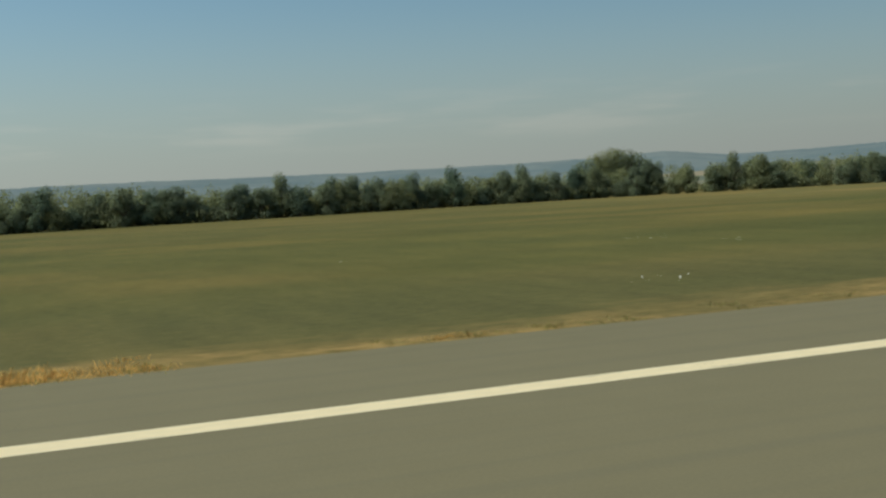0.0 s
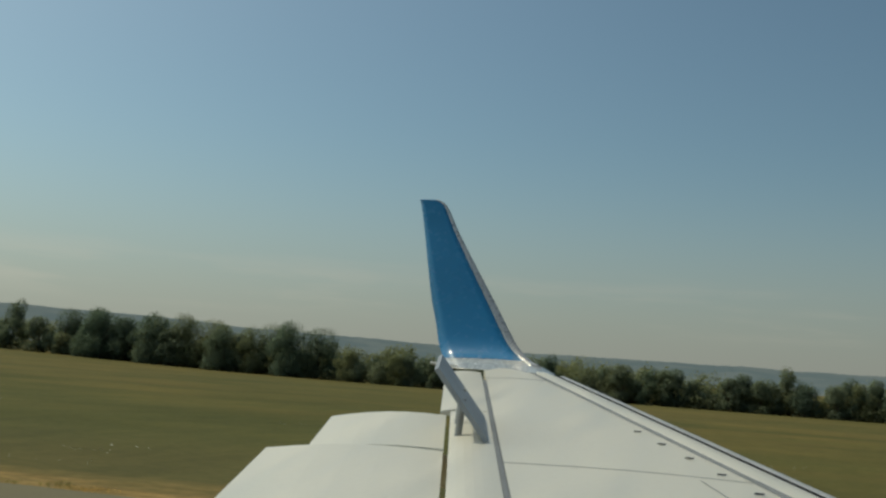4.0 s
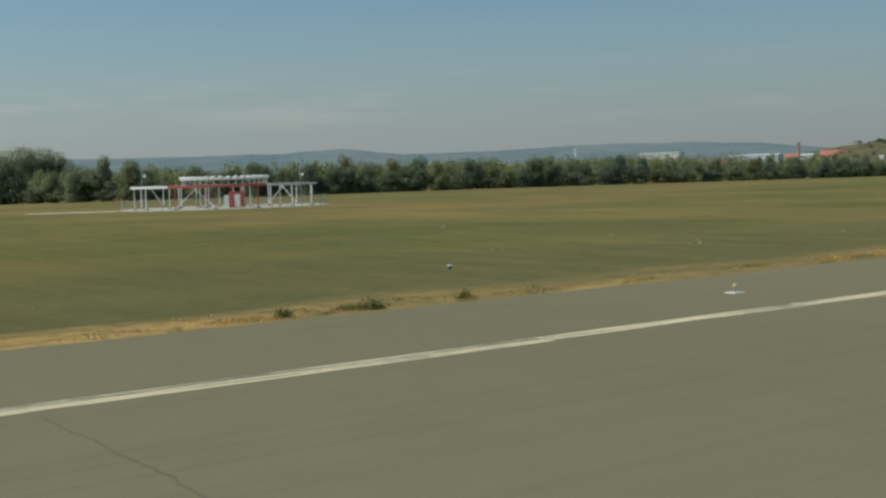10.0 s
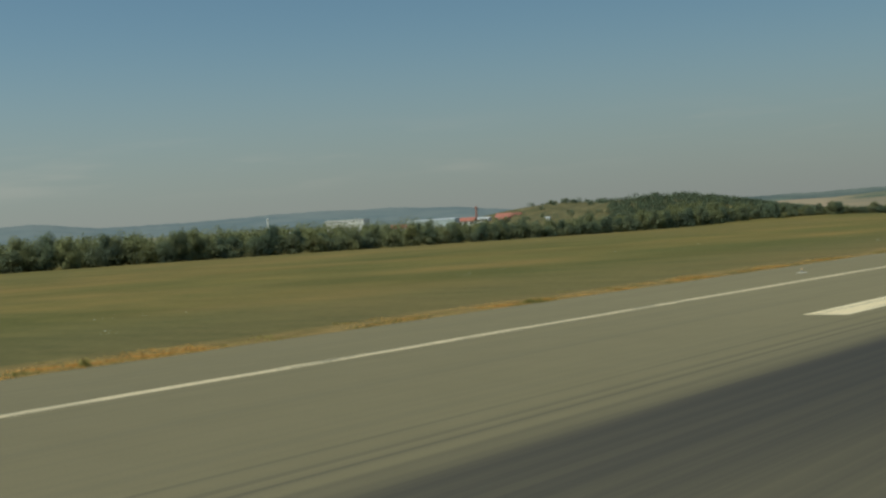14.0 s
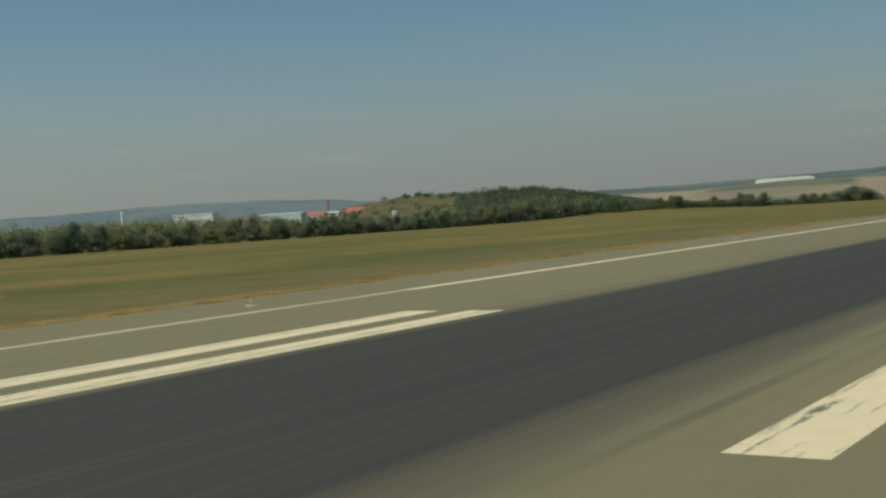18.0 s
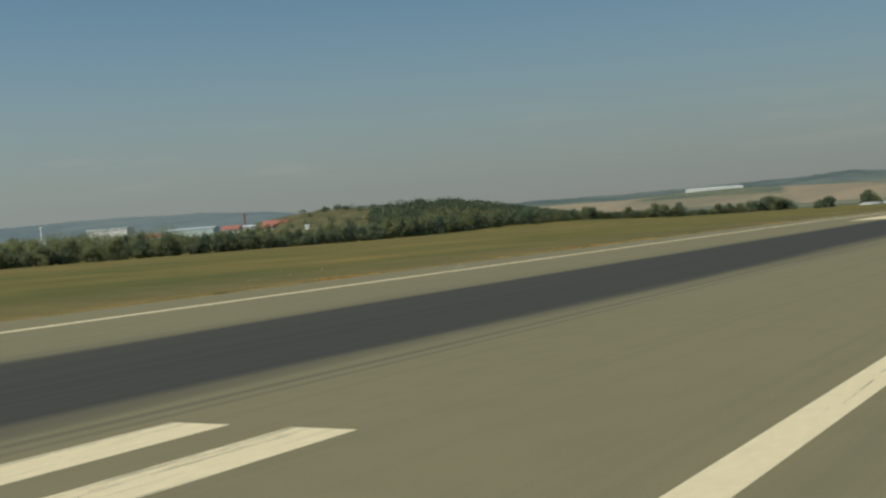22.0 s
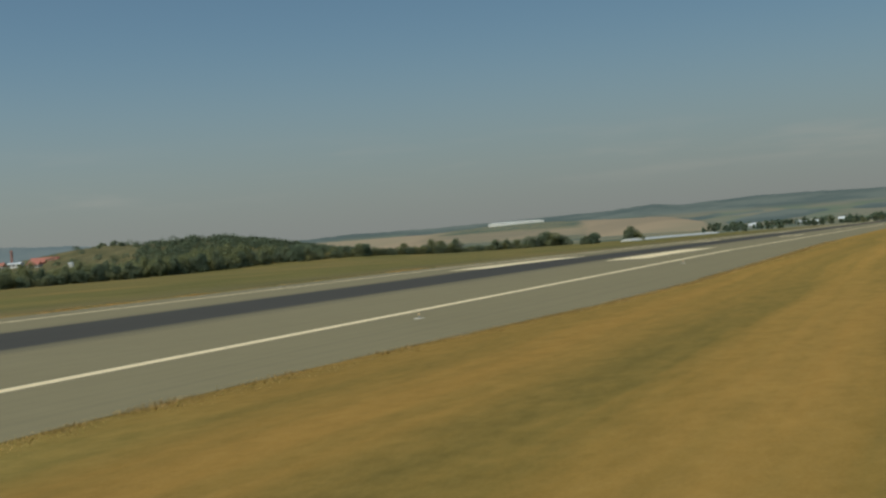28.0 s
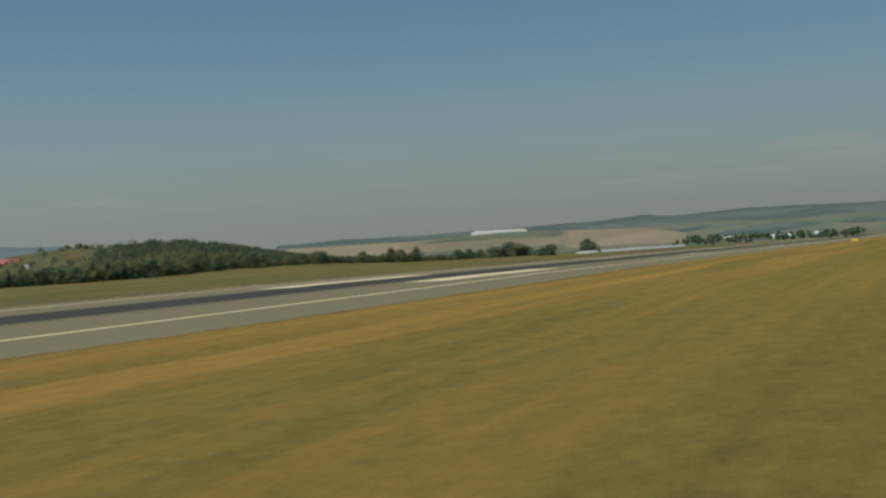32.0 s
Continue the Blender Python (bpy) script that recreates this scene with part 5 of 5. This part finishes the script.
# ---- far hills ----
def ridge(name, a0, a1, r0, r1, tops, material, label):
    """A long hill round the horizon; tops: bearing and rise in degrees, seen from the airfield."""
    bm = bmesh.new()
    n = int((a1 - a0) / 0.12)
    at = [p[0] for p in tops]
    ht = [p[1] for p in tops]
    rows = []
    for k in range(n + 1):
        a = a0 + (a1 - a0) * k / n
        e = float(np.interp(a, at, ht)) + 0.05 * noise.noise(Vector((a * 0.5, r0 * 0.01, 0))) + 0.022 * noise.noise(Vector((a * 2.6, 4, r0 * 0.01))) + 0.014 * noise.noise(Vector((a * 9.0, 8, r0 * 0.01)))
        c, s = math.cos(radians(a)), math.sin(radians(a))
        row = []
        for u in (0, 0.3, 0.6, 0.85, 1.0):
            rr = r0 + (r1 - r0) * u
            zt = EYE + r1 * math.tan(radians(e))
            row.append(bm.verts.new((200 + rr * c, rr * s, -6 + (zt + 6) * smooth(0.15 + u * 0.85) + 6 * noise.noise(Vector((a * 0.8, u * 3, 7))) * u * (1 - u))))
        rows.append(row)
    for p, q in zip(rows, rows[1:]):
        for k in range(4):
            bm.faces.new((p[k], q[k], q[k + 1], p[k + 1]))
    bmesh.ops.recalc_face_normals(bm, faces=bm.faces)
    return tagged(part(name, bm, material, smooth=True), label, "hills", kind="structure")


# both ridges carry their haze as pale bluish colour plus emission
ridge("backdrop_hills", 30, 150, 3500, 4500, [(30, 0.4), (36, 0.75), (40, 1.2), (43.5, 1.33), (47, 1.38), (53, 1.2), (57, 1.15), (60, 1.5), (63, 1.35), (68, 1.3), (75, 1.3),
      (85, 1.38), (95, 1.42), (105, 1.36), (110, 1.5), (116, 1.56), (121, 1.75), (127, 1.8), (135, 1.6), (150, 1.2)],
      hill_material("haze_tinted_hills", (0.100, 0.130, 0.138), (0.125, 0.150, 0.152), 0.45), "wooded hills on the horizon, painted blue with haze")
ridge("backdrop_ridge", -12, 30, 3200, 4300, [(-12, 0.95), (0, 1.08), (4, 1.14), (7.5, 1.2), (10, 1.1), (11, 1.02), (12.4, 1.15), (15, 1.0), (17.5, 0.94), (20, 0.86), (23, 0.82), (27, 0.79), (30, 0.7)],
      hill_material("haze_tinted_ridge", (0.072, 0.094, 0.092), (0.108, 0.128, 0.116), 0.42, 52.0), "dark green wooded ridge with haze in its colour")


# ---- buildings ----
def house(name, at, size, rz, wall, roof, label, category, group="", rise=1.6, rows=1, cols=4, flat=False):
    L, D, H = size
    root = thing(name, (at[0], at[1], land(at[0], at[1])), label, category, group, rz=rz)
    part("wall", box(bmesh.new(), (0, 0, H / 2 - 0.5), (L, D, H + 1.0)), wall, root)
    bm = bmesh.new()
    o = 0.5
    if flat:
        box(bm, (0, 0, H + 0.25), (L + 2 * o, D + 2 * o, 0.5), 0, 0.08)
    else:
        loft(bm, [[(x, -D / 2 - o, H), (x, D / 2 + o, H), (x, D / 2 + o, H + 0.18), (x, 0, H + rise), (x, -D / 2 - o, H + 0.18)] for x in (-L / 2 - o, L / 2 + o)])
    part("roof", bm, roof, root)
    for r in range(rows):
        for c in range(cols):
            x = -L / 2 + L * (c + 0.5) / cols
            z = H * (r + 0.55) / rows
            win = part("window", box(bmesh.new(), (x, -D / 2 - 0.03, z), (L / cols * 0.55, 0.1, H / rows * 0.42)), PANE, root)
            part("sill", box(bmesh.new(), (x, -D / 2 - 0.06, z - H / rows * 0.23), (L / cols * 0.6, 0.16, 0.08)), wall, win)
    return root


def toward(x, y):
    """Turn that faces a front towards the runway exit."""
    return math.atan2(-20 - y, 190 - x) + math.pi / 2


house("long_hall", (951, 790), (40, 14, 20.5 - land(951, 790)), toward(951, 790) - 0.5, PLASTER, PLASTER, "long white flat-roofed hall behind the trees", "hall", "town buildings", rows=1, cols=0, flat=True)
HALL = bpy.data.objects["long_hall"]
for k in range(5):
    part("window", box(bmesh.new(), (-15.6 + 7.8 * k, -7.03, 18.9 - land(951, 790)), (6.4, 0.1, 0.4)), PANE, HALL, "dark window band")


def town(name, x, y, L, D, top, wall, roof, label, category, group, rise, cols):
    """A building whose roof reaches the given height."""
    return house(name, (x, y), (L, D, top - rise - land(x, y)), toward(x, y) - 0.35, wall, roof, label, category, group, rise=rise, cols=cols)


town("workshop", 862, 621, 17, 10, 13.6, PLASTER, SHEET, "small pale workshop behind the trees", "workshop", "town buildings", 1.2, 2)
town("warehouse", 868, 611.5, 40, 14, 14.6, SHEET, ROOF_GREY, "long pale green metal warehouse behind the trees", "warehouse", "town buildings", 1.0, 0)
for hx, hy, L, top, rise in ((935, 631, 15, 15.0, 3.2), (975, 617, 22, 17.2, 3.3), (958, 607, 7, 14.4, 2.2), (938, 594.5, 9, 14.0, 2.6), (835, 616.5, 14, 11.6, 2.6)):
    town("house", hx, hy, L, 9, top, PLASTER, ROOF_RED, "white house with a red tiled roof behind the trees", "house", "red-roofed houses", rise, 3)
town("house", 953, 627, 10, 9, 14.6, PLASTER, ROOF_GREY, "white house with a pale roof beside the red roofs", "house", "town buildings", 1.4, 3)
town("shed", 874, 504, 2.6, 2.6, 10.4, PLASTER, ROOF_GREY, "small white shed on the hillside", "shed", "town buildings", 0.8, 0)
for hx, hy, top in ((812, 640, 9.5), (800, 700, 11.5), (770, 705, 9.0)):
    town("house", hx, hy, 8, 7, top, PLASTER, ROOF_GREY, "small white house half hidden by trees", "house", "town buildings", 1.4, 2)


def brick_tower():
    x, y = 985, 661
    root = thing("brick_tower", (x, y, land(x, y)), "slim dull red brick tower above the red roofs", "tower")
    H = 25.6 - land(x, y)
    part("shaft", box(bmesh.new(), (0, 0, H * 0.42), (1.7, 1.7, H * 0.86), 0.4, 0.1), BRICK, root)
    part("gallery", box(bmesh.new(), (0, 0, H * 0.87), (2.5, 2.5, 0.7), 0.4, 0.1), BRICK, root)
    part("top", box(bmesh.new(), (0, 0, H * 0.93), (1.4, 1.4, H * 0.12), 0.4, 0.1), BRICK, root)
    for s in (-1, 1):
        part("opening", box(bmesh.new(), (s * 0.3 + 0.33, -0.8, H * 0.72), (0.3, 0.12, 1.6), 0.4), PANE, root)


def white_tower():
    x, y = 1215, 1205
    z = land(x, y)
    root = thing("water_tower", (x, y, z), "slim white concrete tower far behind the trees", "tower")
    H = 36 - z
    part("shaft", rod(bmesh.new(), (0, 0, 0), (0, 0, H), 1.5, 1.1, 16), PLASTER, root)
    part("cap", lathe(bmesh.new(), [(H - 3, 1.1), (H - 2, 1.8), (H, 1.8), (H + 0.6, 0.0)], 16, 'Z'), PLASTER, root)


brick_tower()
white_tower()


def hangar():
    x, y, L, D, H = 2290, 690, 102, 30, 2.7
    root = thing("hangar", (x, y, land(x, y)), "very long white hangar with hipped ends on the far ridge", "hangar", rz=toward(x, y))
    part("wall", box(bmesh.new(), (0, 0, H / 2 - 1.5), (L, D, H + 3.0)), PLASTER, root)
    e = 0.6
    bm = bmesh.new()
    base = [bm.verts.new(p) for p in ((-L / 2 - e, -D / 2 - e, H), (L / 2 + e, -D / 2 - e, H), (L / 2 + e, D / 2 + e, H), (-L / 2 - e, D / 2 + e, H))]
    a, b = bm.verts.new((-L / 2 + 9, 0, H + 1.8)), bm.verts.new((L / 2 - 9, 0, H + 1.8))
    for f in ((base[0], base[1], b, a), (base[2], base[3], a, b), (base[1], base[2], b), (base[3], base[0], a), tuple(reversed(base))):
        bm.faces.new(f)
    part("roof", bm, PLASTER, root, "pale hipped roof")
    for k in range(6):
        part("gate", box(bmesh.new(), (-L / 2 + L * (k + 0.5) / 6, -D / 2 - 0.05, 1.1), (L / 6 * 0.82, 0.16, 2.2)), PLASTER, root, "pale sheet-metal gate")


hangar()


def greenhouse(x0, x1, y):
    root = thing("greenhouse", (x0, y, land(x0, y)), "long low white film greenhouse beside the field", "greenhouse")
    n = int((x1 - x0) / 12)
    for k in range(n):
        a, b = k * 12.0, k * 12.0 + 11.8
        bm = bmesh.new()
        loft(bm, [[(x, 4.2 * math.cos(t), -0.4 + 1.9 * math.sin(t) + land(x0 + x, y) - land(x0, y)) for t in [math.pi * j / 8 for j in range(9)]] for x in (a, b)])
        part("bay", bm, FILM, root)


greenhouse(940, 1228, 133)
rv = random.Random(4)
for k in range(7):
    hx, hy = 1450 + rv.uniform(0, 300), 70 + rv.uniform(0, 130)
    house("house", (hx, hy), (rv.uniform(6, 10), 7, rv.uniform(2.2, 3.0)), toward(hx, hy) + rv.uniform(-0.4, 0.4), PLASTER, rv.choice((ROOF_RED, ROOF_GREY, ROOF_GREY)),
          "small pale village house far beyond the runway", "house", "village houses", rise=2.4, cols=3)
for k in range(16):
    hx, hy = 1240 + rv.uniform(0, 480), -70 + rv.uniform(-90, 200)
    tree(rv.choice((0, 1, 2, 5, 6)), hx, hy, rv.uniform(0.5, 0.95), group="village trees")


# ---- grass tufts along the pavement, weeds and flowers ----
def tufts(name, label, spots, material, seed, blades, height, spread, broad=0.01, lean=0.8):
    r = np.random.default_rng(seed)
    n = len(spots) * blades
    spots = np.array(spots)
    base = np.repeat(spots[:, :3], blades, 0)
    base[:, :2] += r.normal(size=(n, 2)) * spread
    sc = np.repeat(r.uniform(0.5, 1.3, len(spots)) * spots[:, 3], blades)
    h = height * sc * r.uniform(0.5, 1.2, n)
    a = r.uniform(0, 2 * math.pi, n)
    u = np.stack([np.cos(a), np.sin(a), np.zeros(n)], 1) * (broad * (0.7 + 0.9 * r.uniform(size=n)))[:, None]
    tip = np.stack([r.normal(size=n) * lean * h, r.normal(size=n) * lean * h, h], 1)
    co = np.stack([base - u, base + u, base + tip * 0.98 + u * 0.3, base + tip - u * 0.3], 1)
    face = r.normal(size=(n, 3)) * 0.15 + (0, 0, 1)
    face /= np.linalg.norm(face, axis=1)[:, None]
    ob = new(name, quads(name, (co, face), material))
    return tagged(ob, label, "grass", kind="stuff")


spots, weeds = [], []
rg = random.Random(21)
for _ in range(14000):
    gx = rg.uniform(-40, 420)
    gy = 30.1 + abs(rg.gauss(0, 1.2))
    w = noise.noise(Vector((gx * 0.13, 1.7, 0))) + 0.6 * noise.noise(Vector((gx * 0.55, gy * 0.5, 4)))
    if w > (0.0 if gx < 135 else 0.02) + 0.13 * (gy - 30.1):
        spots.append((gx, gy, land(gx, 0) - 0.05, (0.26 + 1.0 * max(0.0, w)) * (0.45 if gy < 30.5 else 1.0) * (1.0 if gx < 135 else 0.6)))
for _ in range(460):
    gx = rg.uniform(-25, 420)
    weeds.append((gx, 30.05 + abs(rg.gauss(0, 1.2)), -0.05, 1.0))
lush = []
for _ in range(220):
    gx = 231 + 34 * rg.random() ** 1.3
    lush.append((gx, near_edge(gx) - 0.05 - abs(rg.gauss(0, 0.22)), -0.015, 1.0))
for wx, wy in ((116.5, 31.0), (126.5, 30.6), (150.8, 31.2), (131.7, 30.8), (206, 30.6), (267.8, 30.9), (88, 30.7), (97.5, 30.8), (71, 30.9)):
    weeds += [(wx + rg.gauss(0, 0.3), wy + rg.gauss(0, 0.15), -0.05, 1.0) for _ in range(26)]
tufts("dry_grass_edge", "straw-yellow dry grass tufts along the runway edge", spots, STRAW, 31, 30, 0.25, 0.25, 0.012, 0.5)
tufts("green_weed_edge", "green weed tufts growing at the runway edge", weeds, WEED, 32, 50, 0.13, 0.26)
fringe = []
for _ in range(1800):
    gx = rg.uniform(236, 420)
    fringe.append((gx, near_edge(gx) + 0.1 - abs(rg.gauss(0, 0.5)), land(gx, 0) - 0.03, 1.0 + 0.8 * noise.noise(Vector((gx * 0.3, 6.0, 0)))))
tufts("dry_grass_fringe", "short dry golden grass fringing the pavement", fringe, STRAW, 34, 18, 0.07, 0.22, 0.01, 0.8)
tufts("green_grass_corner", "short green grass creeping over the pavement corner", lush, WEED, 33, 16, 0.03, 0.5)

# little green bushes that root at the pavement's edge
def edge_bush(seed):
    r = np.random.default_rng(seed)
    c = r.normal(size=(420, 3)) * np.array((0.24, 0.17, 0.12))
    c[:, 2] = np.abs(c[:, 2]) * 1.5 + 0.03
    return quads("foliage", leaf_quads(c, 0.06, r), WEED)


bush_mesh = [edge_bush(k) for k in range(3)]
stalk_mesh = mesh_of("stalk", rod(rod(bmesh.new(), (0, 0, -0.05), (0.1, 0.03, 0.22), 0.012, 0.006, 6), (0, 0, -0.05), (-0.12, -0.02, 0.2), 0.012, 0.006, 6), BARK)
for k, (wx, wy, ws) in enumerate(((118.7, 30.5, 1.1), (119.6, 31.4, 0.9), (123.1, 30.3, 0.9), (127.8, 30.3, 1.0), (150.8, 30.6, 1.2), (154.4, 31.0, 1.1), (148.0, 30.9, 1.1),
                                  (100.4, 31.1, 1.5), (92.5, 31.6, 0.9), (205.5, 30.6, 0.9), (180.2, 30.7, 1.0), (72.0, 30.8, 1.0))):
    root = thing("weed_bush", (wx, wy, 0), "small dark green weed bush at the runway edge", "bush", "bushes at the runway edge", rz=wx)
    root.scale = (ws * 0.55, ws * 0.55, ws * 0.5)
    shared("foliage", bush_mesh[k % 3], root)
    shared("stalk", stalk_mesh, root)

marker = thing("field_marker", (161.1, 41.0, land(161, 41)), "small white painted concrete marker block in the grass", "marker", rz=0.3)
part("block", box(bmesh.new(), (0, 0, 0.13), (0.2, 0.14, 0.07), 0, 0.02), PLASTER, marker)
part("foot", box(bmesh.new(), (0, 0, 0.04), (0.12, 0.08, 0.12), 0, 0.01), DARK_METAL, marker, "dark foot")
petals = plain("white_petals", (0.8, 0.8, 0.74), 0.8)
blooms = []
for _ in range(44):
    fx, fy = rg.uniform(-20, 300), rg.uniform(36, 75)
    for _ in range(rg.randint(2, 9)):
        blooms.append((fx + rg.gauss(0, 0.7), fy + rg.gauss(0, 0.5), land(fx, fy) - 0.05 + rg.uniform(0.12, 0.3)))
n_far = len(blooms)
for _ in range(7):
    fx, fy = rg.gauss(235.0, 1.6), rg.gauss(-33.4, 0.9)
    blooms += [(fx + rg.gauss(0, 0.2), fy + rg.gauss(0, 0.2), rg.uniform(0.1, 0.25)) for _ in range(3)]
r9 = np.random.default_rng(77)
tagged(new("wildflowers", quads("wildflowers", leaf_quads(np.array(blooms), np.where(np.arange(len(blooms)) < n_far, 0.034, 0.021), r9), petals)), "small white wildflowers scattered in the grass", "flowers", kind="stuff")
